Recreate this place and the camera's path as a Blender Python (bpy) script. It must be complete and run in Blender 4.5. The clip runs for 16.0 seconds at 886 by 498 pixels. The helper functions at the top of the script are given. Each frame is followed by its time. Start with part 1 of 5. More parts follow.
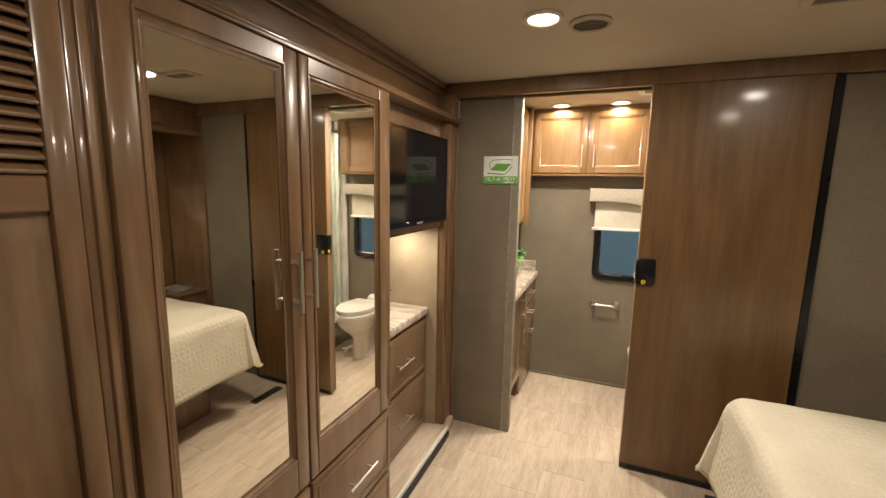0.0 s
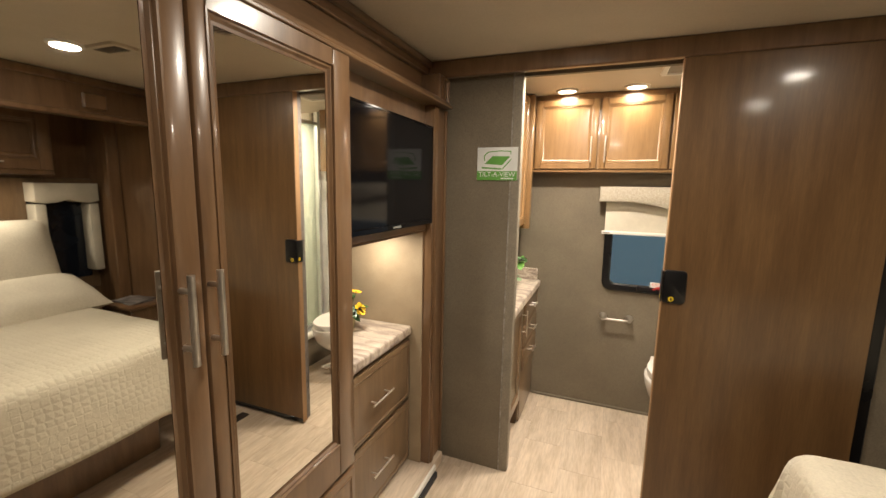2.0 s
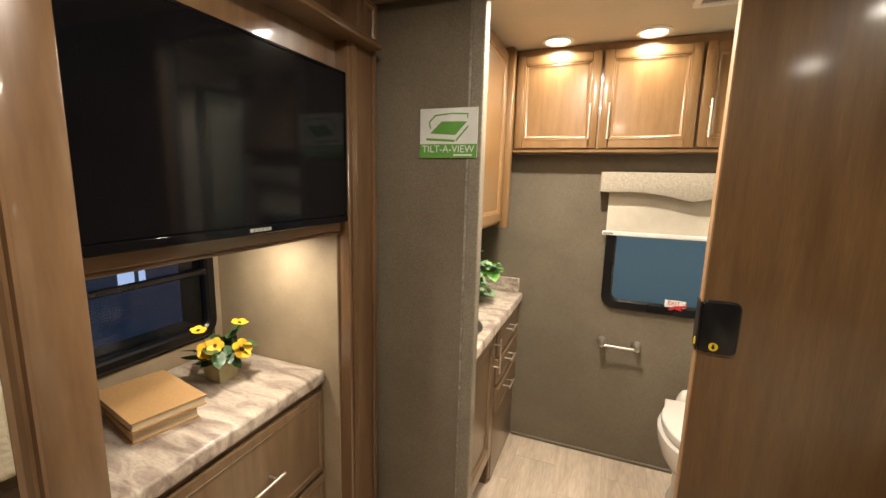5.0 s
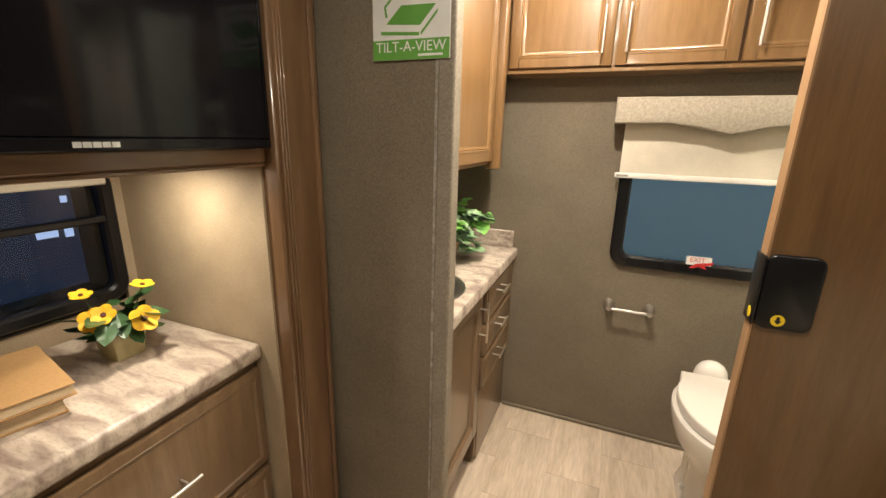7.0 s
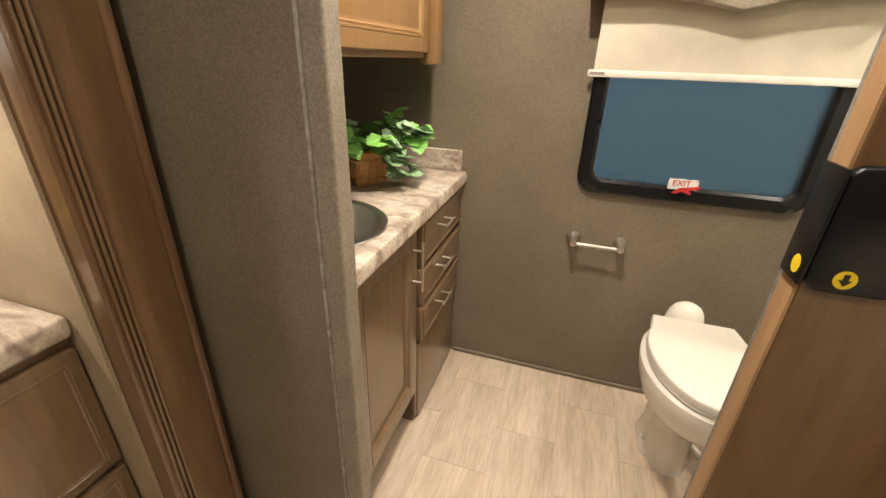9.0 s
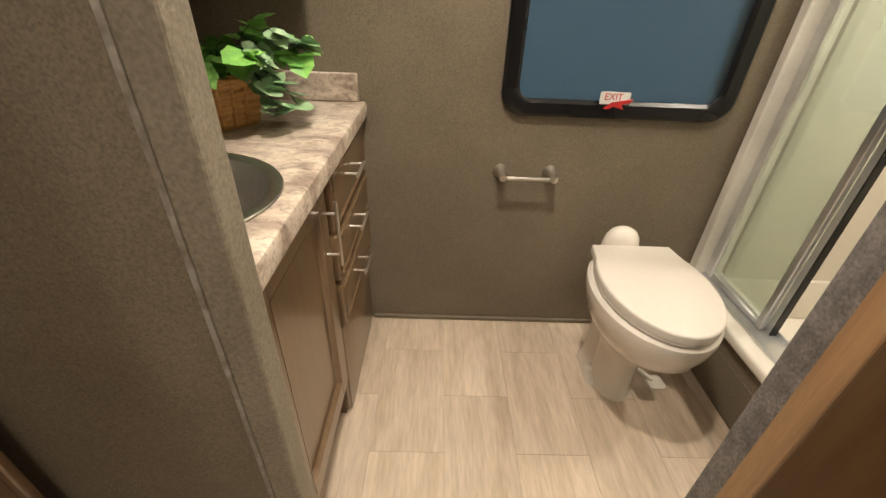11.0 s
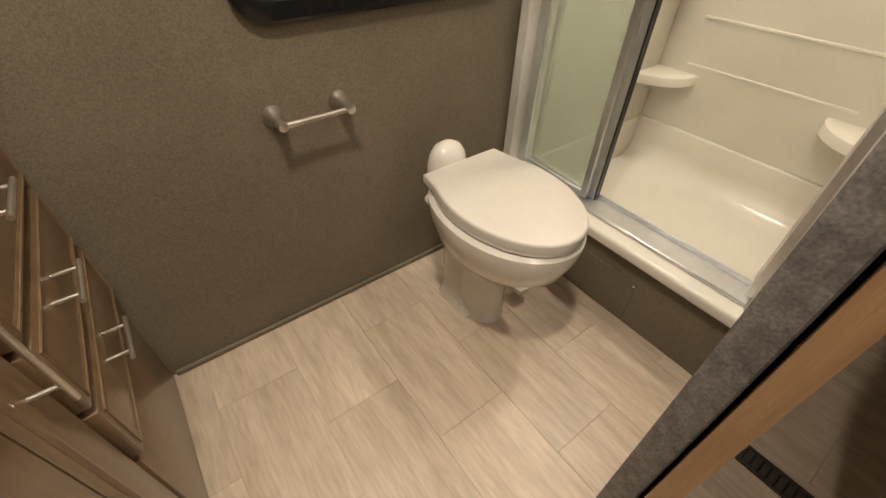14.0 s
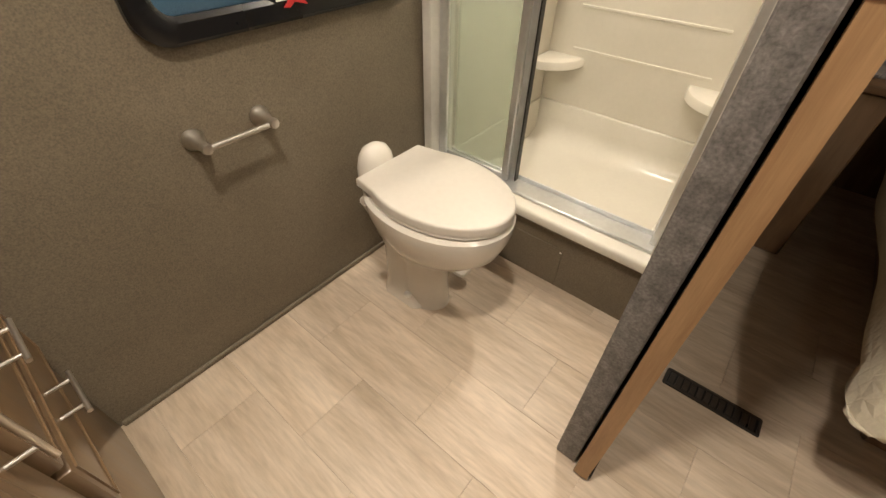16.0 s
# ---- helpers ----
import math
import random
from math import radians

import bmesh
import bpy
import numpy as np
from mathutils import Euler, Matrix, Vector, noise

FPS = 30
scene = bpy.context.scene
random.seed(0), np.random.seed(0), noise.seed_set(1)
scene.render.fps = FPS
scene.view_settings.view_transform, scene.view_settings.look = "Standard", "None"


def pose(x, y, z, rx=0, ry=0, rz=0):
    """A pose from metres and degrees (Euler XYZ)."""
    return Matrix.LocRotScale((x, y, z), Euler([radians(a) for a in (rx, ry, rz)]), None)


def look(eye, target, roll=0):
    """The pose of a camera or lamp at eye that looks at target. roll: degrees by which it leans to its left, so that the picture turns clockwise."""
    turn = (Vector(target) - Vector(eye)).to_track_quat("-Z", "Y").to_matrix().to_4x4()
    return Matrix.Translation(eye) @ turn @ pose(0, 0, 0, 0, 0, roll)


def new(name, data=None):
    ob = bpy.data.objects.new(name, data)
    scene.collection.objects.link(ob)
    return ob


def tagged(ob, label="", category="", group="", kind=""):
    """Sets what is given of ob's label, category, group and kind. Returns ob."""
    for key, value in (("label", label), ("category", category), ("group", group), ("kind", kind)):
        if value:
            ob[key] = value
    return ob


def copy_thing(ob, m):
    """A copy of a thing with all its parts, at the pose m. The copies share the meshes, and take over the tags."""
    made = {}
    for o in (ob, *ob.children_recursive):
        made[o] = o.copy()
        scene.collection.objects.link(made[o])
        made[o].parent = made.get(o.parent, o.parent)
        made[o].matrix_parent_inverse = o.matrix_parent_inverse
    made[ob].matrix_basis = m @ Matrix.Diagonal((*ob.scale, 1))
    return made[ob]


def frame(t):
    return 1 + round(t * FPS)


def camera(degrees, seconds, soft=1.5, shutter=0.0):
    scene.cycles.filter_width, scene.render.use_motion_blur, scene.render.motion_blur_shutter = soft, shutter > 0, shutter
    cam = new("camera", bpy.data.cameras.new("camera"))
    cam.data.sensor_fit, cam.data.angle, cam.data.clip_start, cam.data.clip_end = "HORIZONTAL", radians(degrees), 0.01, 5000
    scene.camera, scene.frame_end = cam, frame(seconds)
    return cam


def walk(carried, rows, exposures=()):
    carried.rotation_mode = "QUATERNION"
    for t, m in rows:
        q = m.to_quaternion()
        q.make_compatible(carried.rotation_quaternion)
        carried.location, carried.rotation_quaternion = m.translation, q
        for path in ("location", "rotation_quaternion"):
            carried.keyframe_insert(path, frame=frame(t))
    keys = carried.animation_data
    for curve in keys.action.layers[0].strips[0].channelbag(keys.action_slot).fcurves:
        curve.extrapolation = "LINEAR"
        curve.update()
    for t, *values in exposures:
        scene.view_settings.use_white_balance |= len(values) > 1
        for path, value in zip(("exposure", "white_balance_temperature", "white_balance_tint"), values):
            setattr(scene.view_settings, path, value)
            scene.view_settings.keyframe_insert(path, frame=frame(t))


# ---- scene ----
cam = camera(94.3, 16.0)
PATH = [
    (0, (0.363, 0.279, 1.455), (-0.375, 2.113, 1.156), 1.1),
    (0.5, (0.336, 0.328, 1.448), (-0.399, 2.165, 1.153), 1.0),
    (1, (0.329, 0.432, 1.454), (-0.411, 2.266, 1.152), 1.1),
    (1.5, (0.297, 0.542, 1.445), (-0.434, 2.381, 1.154), 1.0),
    (2, (0.283, 0.64, 1.438), (-0.451, 2.477, 1.143), 1.1),
    (2.5, (0.258, 0.715, 1.437), (-0.475, 2.551, 1.137), 1.2),
    (3, (0.255, 0.78, 1.433), (-0.479, 2.616, 1.132), 1.4),
    (3.5, (0.265, 0.908, 1.438), (-0.461, 2.745, 1.13), 1.5),
    (4, (0.282, 1.044, 1.436), (-0.444, 2.882, 1.126), 1.5),
    (6.5, (0.236, 1.589, 1.333), (-0.487, 3.398, 0.879), 1.4),
    (7, (0.239, 1.634, 1.311), (-0.475, 3.426, 0.782), 1.4),
    (7.5, (0.241, 1.727, 1.288), (-0.453, 3.502, 0.68), 1.4),
    (8, (0.245, 1.832, 1.262), (-0.416, 3.589, 0.572), 1.5),
    (8.5, (0.248, 1.92, 1.238), (-0.361, 3.663, 0.468), 1.7),
    (9, (0.252, 1.984, 1.211), (-0.283, 3.715, 0.364), 1.9),
    (11.5, (0.078, 2.264, 1.093), (0.276, 3.911, -0.024), 2.4),
    (12, (0.086, 2.329, 1.071), (0.432, 3.918, -0.093), 2.2),
    (12.5, (0.083, 2.427, 1.049), (0.574, 3.934, -0.17), 1.8),
    (13, (0.091, 2.508, 1.033), (0.724, 3.915, -0.24), 1.4),
    (13.5, (0.105, 2.528, 1.025), (0.877, 3.82, -0.292), 1.2),
    (14, (0.081, 2.537, 1.026), (0.974, 3.716, -0.321), 1.1),
    (14.5, (0.062, 2.538, 1.038), (1.049, 3.613, -0.33), 1.3),
    (15, (0.046, 2.534, 1.04), (1.098, 3.539, -0.332), 1.0),
    (15.5, (0.035, 2.532, 1.049), (1.129, 3.492, -0.322), 0.8),
    (16, (0.023, 2.531, 1.061), (1.157, 3.459, -0.3), 1.0),
]
walk(cam, [(t, look(eye, target, roll)) for t, eye, target, roll in PATH], exposures=((0, -0.05), (3, -0.08), (7, -0.20), (9, -0.15), (12, -0.62), (13.5, -0.76), (15, -0.57), (16, -0.48)))

# ---- world and lamps ----
world = bpy.data.worlds.new("world")
scene.world = world
world.use_nodes = True
world.node_tree.nodes["Background"].inputs[0].default_value = (0.10, 0.16, 0.22, 1)
world.node_tree.nodes["Background"].inputs[1].default_value = 0.12

WARM = (1.0, 0.89, 0.74)
CEIL = 2.015
# The fourth is unseen, added to light the room's near end.
BED_LIGHTS = [(0.112, 1.75), (1.08, 1.76), (1.12, 1.03), (0.30, 0.50)]
# Third is unseen, inferred from the cabinets' shadow; last, assumed, brightens the shower.
BATH_LIGHTS = [(0.008, 3.25), (0.380, 3.25), (0.14, 2.72), (1.44, 3.02)]
BED_WATTS, BATH_WATTS, NICHE_WATT = (12.0, 3.4, 3.2, 7.0), (3.4, 3.4, 23.0, 13.5), 3.2


def disk_lamp(name, place, watt, size, target, colour=WARM, spread=180):
    data = bpy.data.lights.new(name, "AREA")
    data.shape, data.size, data.energy, data.color, data.spread = "DISK", size, watt, colour, radians(spread)
    ob = new(name, data)
    ob.matrix_world = look(place, target)
    return ob


for (lx, ly), watt in zip(BED_LIGHTS, BED_WATTS):
    disk_lamp("bedroom_lamp", (lx, ly, CEIL - 0.014), watt, 0.10, (lx, ly + 0.001, 0), spread=180)
for (lx, ly), watt in zip(BATH_LIGHTS, BATH_WATTS):
    disk_lamp("bathroom_lamp", (lx, ly, CEIL - 0.014), watt, 0.10, (lx, ly + 0.001, 0), (1.0, 0.89, 0.75), 165)
disk_lamp("niche_lamp", (-0.70, 2.20, 1.230), NICHE_WATT, 0.05, (-0.70, 2.201, 0))
disk_lamp("reading_lamp", (2.20, 1.78, 1.458), 3.6, 0.06, (2.20, 1.781, 0))

# ---- materials ----


def material(name, colour, second=None, scale=6.0, stretch=(1, 1, 1), rough=0.5, metal=0.0, bump=0.0,
             fine=60.0, coat=0.0, emit=0.0, wear=0.12, contrast=(0.35, 0.65), per_object=0.0):
    m = bpy.data.materials.new(name)
    m.use_nodes = True
    nt = m.node_tree
    n, l = nt.nodes, nt.links
    b = n["Principled BSDF"]
    second = second or tuple(c * 0.8 for c in colour)
    co = n.new("ShaderNodeTexCoord")
    mp = n.new("ShaderNodeMapping")
    mp.inputs["Scale"].default_value = stretch
    l.new(co.outputs["Object"], mp.inputs["Vector"])
    big = n.new("ShaderNodeTexNoise")
    big.inputs["Scale"].default_value, big.inputs["Detail"].default_value = scale, 6
    l.new(mp.outputs[0], big.inputs["Vector"])
    ramp = n.new("ShaderNodeValToRGB")
    ramp.color_ramp.elements[0].position, ramp.color_ramp.elements[1].position = contrast
    ramp.color_ramp.elements[0].color, ramp.color_ramp.elements[1].color = (*second, 1), (*colour, 1)
    l.new(big.outputs[0], ramp.inputs[0])
    small = n.new("ShaderNodeTexNoise")
    small.inputs["Scale"].default_value, small.inputs["Detail"].default_value = fine, 4
    l.new(mp.outputs[0], small.inputs["Vector"])
    mix = n.new("ShaderNodeMix")
    mix.data_type, mix.blend_type = "RGBA", "MULTIPLY"
    mix.inputs[0].default_value = 1.0
    grey = n.new("ShaderNodeMapRange")
    grey.inputs["From Min"].default_value, grey.inputs["From Max"].default_value = 0.3, 0.7
    grey.inputs["To Min"].default_value, grey.inputs["To Max"].default_value = 1 - wear, 1 + wear * 0.3
    l.new(small.outputs[0], grey.inputs[0])
    l.new(ramp.outputs[0], mix.inputs[6])
    l.new(grey.outputs[0], mix.inputs[7])
    colour_out = mix.outputs[2]
    if per_object:
        info = n.new("ShaderNodeObjectInfo")
        shift = n.new("ShaderNodeVectorMath")
        shift.operation = "SCALE"
        shift.inputs[0].default_value = (31.0, 17.0, 9.0)
        l.new(info.outputs["Random"], shift.inputs["Scale"])
        l.new(shift.outputs[0], mp.inputs["Location"])
        vary = n.new("ShaderNodeMapRange")
        vary.inputs["To Min"].default_value, vary.inputs["To Max"].default_value = 1 - per_object, 1 + per_object
        l.new(info.outputs["Random"], vary.inputs[0])
        mix2 = n.new("ShaderNodeMix")
        mix2.data_type, mix2.blend_type = "RGBA", "MULTIPLY"
        mix2.inputs[0].default_value = 1.0
        l.new(colour_out, mix2.inputs[6])
        l.new(vary.outputs[0], mix2.inputs[7])
        colour_out = mix2.outputs[2]
    l.new(colour_out, b.inputs["Base Color"])
    rr = n.new("ShaderNodeMapRange")
    rr.inputs["To Min"].default_value, rr.inputs["To Max"].default_value = max(0.02, rough - 0.06), min(1, rough + 0.08)
    l.new(big.outputs[0], rr.inputs[0])
    l.new(rr.outputs[0], b.inputs["Roughness"])
    b.inputs["Metallic"].default_value = metal
    b.inputs["Coat Weight"].default_value = coat
    b.inputs["Coat Roughness"].default_value = 0.08
    if emit:
        b.inputs["Emission Color"].default_value = (*colour, 1)
        b.inputs["Emission Strength"].default_value = emit
    if bump:
        bp = n.new("ShaderNodeBump")
        bp.inputs["Strength"].default_value, bp.inputs["Distance"].default_value = bump, 0.004
        l.new(small.outputs[0], bp.inputs["Height"])
        l.new(bp.outputs[0], b.inputs["Normal"])
    return m


WOOD = material("stained_maple", (0.205, 0.117, 0.058), (0.140, 0.077, 0.037), 4, (5, 5, 0.7), 0.30, coat=0.6, bump=0.03, fine=26, wear=0.12)
WOOD_FLAT = material("stained_maple_sawn_across", (0.205, 0.117, 0.058), (0.140, 0.077, 0.037), 4, (5, 0.7, 5), 0.30, coat=0.6, bump=0.03, fine=26, wear=0.12)
DOORWOOD = material("cherry_stained_veneer", (0.168, 0.092, 0.036), (0.122, 0.064, 0.025), 4, (7, 7, 0.6), 0.36, coat=0.45, bump=0.03, fine=34, wear=0.12)
# Stained maple again, its colour lightened for the bathroom's warm lamplight.
LIT_MAPLE = material("lamplit_maple", (0.265, 0.150, 0.063), (0.222, 0.122, 0.048), 5, (8, 8, 0.8), 0.30, coat=0.5, bump=0.03, fine=30, wear=0.1)
VANITYWOOD = material("vanity_maple", (0.190, 0.120, 0.063), (0.146, 0.089, 0.046), 5, (8, 8, 0.8), 0.32, coat=0.5, bump=0.03, fine=30, wear=0.12)
EDGEWOOD = material("raw_light_wood_edge", (0.40, 0.24, 0.12), (0.31, 0.175, 0.085), 6, (12, 12, 0.8), 0.5, bump=0.04, fine=40)
PAPER = material("taupe_linen_wallpaper", (0.212, 0.174, 0.121), (0.170, 0.138, 0.094), 5, (1, 1, 1), 0.72, bump=0.22, fine=330, wear=0.34, contrast=(0.28, 0.72))
NICHEPAPER = material("pale_linen_panel", (0.40, 0.31, 0.20), (0.34, 0.26, 0.165), 9, (1, 1, 1), 0.7, bump=0.2, fine=240, wear=0.15)
SLATE = material("grey_concrete_board", (0.27, 0.252, 0.238), (0.165, 0.152, 0.143), 48, (1, 1, 1), 0.62, bump=0.3, fine=210, wear=0.4)
CEILING = material("cream_vinyl_ceiling", (0.60, 0.53, 0.42), (0.55, 0.485, 0.38), 3, (1, 1, 1), 0.6, bump=0.08, fine=120, wear=0.05)
PLANK = material("travertine_vinyl_plank", (0.61, 0.50, 0.385), (0.49, 0.385, 0.28), 4, (6, 0.8, 1), 0.38, bump=0.05, fine=19, wear=0.17, contrast=(0.32, 0.6), per_object=0.06)
JOINT = material("plank_joint", (0.53, 0.435, 0.335), rough=0.7)
STEEL = material("brushed_nickel", (0.78, 0.73, 0.66), rough=0.38, metal=1.0, fine=90, wear=0.08)
CHROME = material("chrome", (0.80, 0.78, 0.74), rough=0.10, metal=1.0, wear=0.03)
SINKSTEEL = material("stainless_steel", (0.86, 0.85, 0.82), rough=0.30, metal=1.0, fine=120, wear=0.1)
ALU = material("satin_aluminium", (0.78, 0.79, 0.79), rough=0.42, metal=1.0, wear=0.06)
BLACK = material("black_plastic", (0.006, 0.006, 0.007), rough=0.28, bump=0.05, fine=200)
GLOSSBLACK = material("black_screen_glass", (0.004, 0.004, 0.005), rough=0.06, wear=0.02)
RUBBER = material("black_rubber", (0.018, 0.017, 0.018), rough=0.6)
CERAMIC = material("bone_china", (0.72, 0.675, 0.60), (0.70, 0.655, 0.58), rough=0.16, coat=0.3, wear=0.02)
LIDPLASTIC = material("bone_plastic_lid", (0.68, 0.63, 0.56), (0.66, 0.61, 0.54), rough=0.38, wear=0.03)
ACRYLIC = material("cream_acrylic", (0.80, 0.76, 0.67), (0.77, 0.73, 0.64), rough=0.22, wear=0.02)
WHITEPVC = material("white_pvc", (0.80, 0.77, 0.70), rough=0.35, wear=0.04)
PILLOW = material("cream_cotton", (0.66, 0.60, 0.48), (0.60, 0.54, 0.43), 5, (1, 1, 1), 0.85, bump=0.3, fine=120, wear=0.1)
PATTERN = material("woven_valance_fabric", (0.47, 0.42, 0.335), (0.38, 0.33, 0.255), 90, (1, 1, 1), 0.85, bump=0.3, fine=220, wear=0.2)
SHADE = material("cream_roller_shade", (0.66, 0.60, 0.48), rough=0.7, bump=0.1, fine=200, wear=0.05)
SIGNWHITE = material("white_card", (0.80, 0.80, 0.76), rough=0.5, wear=0.03)
SIGNGREEN = material("green_print", (0.13, 0.36, 0.06), rough=0.5, wear=0.05)
RED = material("red_print", (0.55, 0.03, 0.03), rough=0.45)
YELLOW = material("yellow_sticker", (0.85, 0.62, 0.02), rough=0.45, wear=0.04)
BOOKTAN = material("tan_book_cloth", (0.46, 0.27, 0.11), (0.40, 0.23, 0.09), rough=0.65, bump=0.1, fine=160)
PAGES = material("book_pages", (0.68, 0.55, 0.36), (0.55, 0.42, 0.26), 4, (1, 1, 120), 0.8, wear=0.2)
BASKET = material("woven_willow", (0.62, 0.34, 0.11), (0.46, 0.23, 0.07), 20, (1, 1, 8), 0.6, bump=0.3, fine=60, wear=0.3)
LEAF = material("green_ivy_leaf", (0.28, 0.58, 0.12), (0.15, 0.40, 0.08), 25, (1, 1, 1), 0.45, wear=0.25)
LEAFPALE = material("pale_ivy_leaf", (0.33, 0.48, 0.27), (0.20, 0.35, 0.17), 25, (1, 1, 1), 0.5, wear=0.25)
LEAFDARK = material("dark_pansy_leaf", (0.045, 0.11, 0.035), (0.03, 0.075, 0.02), 25, (1, 1, 1), 0.4, wear=0.25)
PETAL = material("yellow_petal", (0.85, 0.52, 0.02), (0.75, 0.40, 0.01), 30, (1, 1, 1), 0.6)
PETALDARK = material("brown_petal_heart", (0.10, 0.025, 0.01), rough=0.7)
POTGREEN = material("sage_ceramic_pot", (0.42, 0.37, 0.20), (0.36, 0.31, 0.16), rough=0.4)
MAGAZINE = material("printed_magazine", (0.35, 0.32, 0.30), (0.06, 0.05, 0.05), 18, (1, 1, 1), 0.35)
DARKGLASS = material("dark_window_tint", (0.010, 0.014, 0.022), rough=0.05, wear=0.02)
VENTGREY = material("grey_vent_plastic", (0.30, 0.27, 0.22), rough=0.5)
FARLAMP = material("far_cool_lamp", (0.75, 0.85, 1.0), (0.75, 0.85, 1.0), emit=1.6, wear=0)
REGISTER = material("dark_brown_painted_metal", (0.050, 0.040, 0.032), (0.030, 0.024, 0.020), rough=0.45, wear=0.2)
LENS = material("lit_lamp_lens", (1.0, 0.88, 0.70), (1.0, 0.88, 0.70), emit=14.0, wear=0)


def mirror_material():
    m = bpy.data.materials.new("silvered_mirror")
    m.use_nodes = True
    b = m.node_tree.nodes["Principled BSDF"]
    b.inputs["Base Color"].default_value = (0.86, 0.85, 0.80, 1)
    b.inputs["Metallic"].default_value, b.inputs["Roughness"].default_value = 1.0, 0.015
    return m


def glass_material():
    m = bpy.data.materials.new("shower_glass")
    m.use_nodes = True
    nt = m.node_tree
    nt.nodes.remove(nt.nodes["Principled BSDF"])
    out = nt.nodes["Material Output"]
    clear = nt.nodes.new("ShaderNodeBsdfTransparent")
    clear.inputs[0].default_value = (0.955, 0.98, 0.96, 1)
    gloss = nt.nodes.new("ShaderNodeBsdfGlossy")
    gloss.inputs["Roughness"].default_value = 0.06
    weight = nt.nodes.new("ShaderNodeLayerWeight")
    weight.inputs[0].default_value = 0.12
    fres = nt.nodes.new("ShaderNodeMath")
    fres.operation = "MULTIPLY_ADD"
    fres.inputs[1].default_value, fres.inputs[2].default_value = 0.30, 0.10
    nt.links.new(weight.outputs["Facing"], fres.inputs[0])
    mix = nt.nodes.new("ShaderNodeMixShader")
    milk = nt.nodes.new("ShaderNodeBsdfTranslucent")
    milk.inputs[0].default_value = (0.74, 0.78, 0.68, 1)
    haze = nt.nodes.new("ShaderNodeMixShader")
    haze.inputs[0].default_value = 0.22
    nt.links.new(clear.outputs[0], haze.inputs[1])
    nt.links.new(milk.outputs[0], haze.inputs[2])
    nt.links.new(fres.outputs[0], mix.inputs[0])
    nt.links.new(haze.outputs[0], mix.inputs[1])
    nt.links.new(gloss.outputs[0], mix.inputs[2])
    nt.links.new(mix.outputs[0], out.inputs[0])
    return m


def pane_material(name, colour, rough, grain):
    """Tinted glass that lets the dusk outside through; grain: the relief of an obscured pane."""
    m = bpy.data.materials.new(name)
    m.use_nodes = True
    nt = m.node_tree
    p = nt.nodes["Principled BSDF"]
    p.inputs["Base Color"].default_value = (*colour, 1)
    p.inputs["Roughness"].default_value, p.inputs["Transmission Weight"].default_value, p.inputs["IOR"].default_value = rough, 1.0, 1.35
    if grain:
        tex = nt.nodes.new("ShaderNodeTexNoise")
        tex.inputs["Scale"].default_value = grain
        co = nt.nodes.new("ShaderNodeTexCoord")
        bp = nt.nodes.new("ShaderNodeBump")
        bp.inputs["Strength"].default_value, bp.inputs["Distance"].default_value = 0.5, 0.003
        nt.links.new(co.outputs["Object"], tex.inputs["Vector"])
        nt.links.new(tex.outputs[0], bp.inputs["Height"])
        nt.links.new(bp.outputs[0], p.inputs["Normal"])
    return m


def backdrop_material(name, low, high, strength):
    """Dusk outside: a plain fade from low to high."""
    m = bpy.data.materials.new(name)
    m.use_nodes = True
    nt = m.node_tree
    p = nt.nodes["Principled BSDF"]
    co = nt.nodes.new("ShaderNodeTexCoord")
    sep = nt.nodes.new("ShaderNodeSeparateXYZ")
    ramp = nt.nodes.new("ShaderNodeValToRGB")
    ramp.color_ramp.elements[0].color, ramp.color_ramp.elements[1].color = (*low, 1), (*high, 1)
    nt.links.new(co.outputs["Generated"], sep.inputs[0])
    nt.links.new(sep.outputs[2], ramp.inputs[0])
    nt.links.new(ramp.outputs[0], p.inputs["Emission Color"])
    p.inputs["Base Color"].default_value = (0.02, 0.02, 0.02, 1)
    p.inputs["Emission Strength"].default_value = strength
    return m


def quilted_material():
    """Cotton stitched into small puffs."""
    m = material("cream_quilted_cotton", (0.66, 0.60, 0.47), (0.60, 0.54, 0.42), 5, (1, 1, 1), 0.85, bump=0.2, fine=160, wear=0.08)
    nt = m.node_tree
    co = nt.nodes.new("ShaderNodeTexCoord")
    vor = nt.nodes.new("ShaderNodeTexVoronoi")
    vor.feature = "DISTANCE_TO_EDGE"
    vor.inputs["Scale"].default_value, vor.inputs["Randomness"].default_value = 34, 0.35
    bp = nt.nodes.new("ShaderNodeBump")
    bp.inputs["Strength"].default_value, bp.inputs["Distance"].default_value = 0.55, 0.012
    nt.links.new(co.outputs["Object"], vor.inputs["Vector"])
    nt.links.new(vor.outputs["Distance"], bp.inputs["Height"])
    old = [k for k in nt.nodes if k.bl_idname == "ShaderNodeBump" and k != bp][0]
    nt.links.new(old.outputs[0], bp.inputs["Normal"])
    nt.links.new(bp.outputs[0], nt.nodes["Principled BSDF"].inputs["Normal"])
    return m


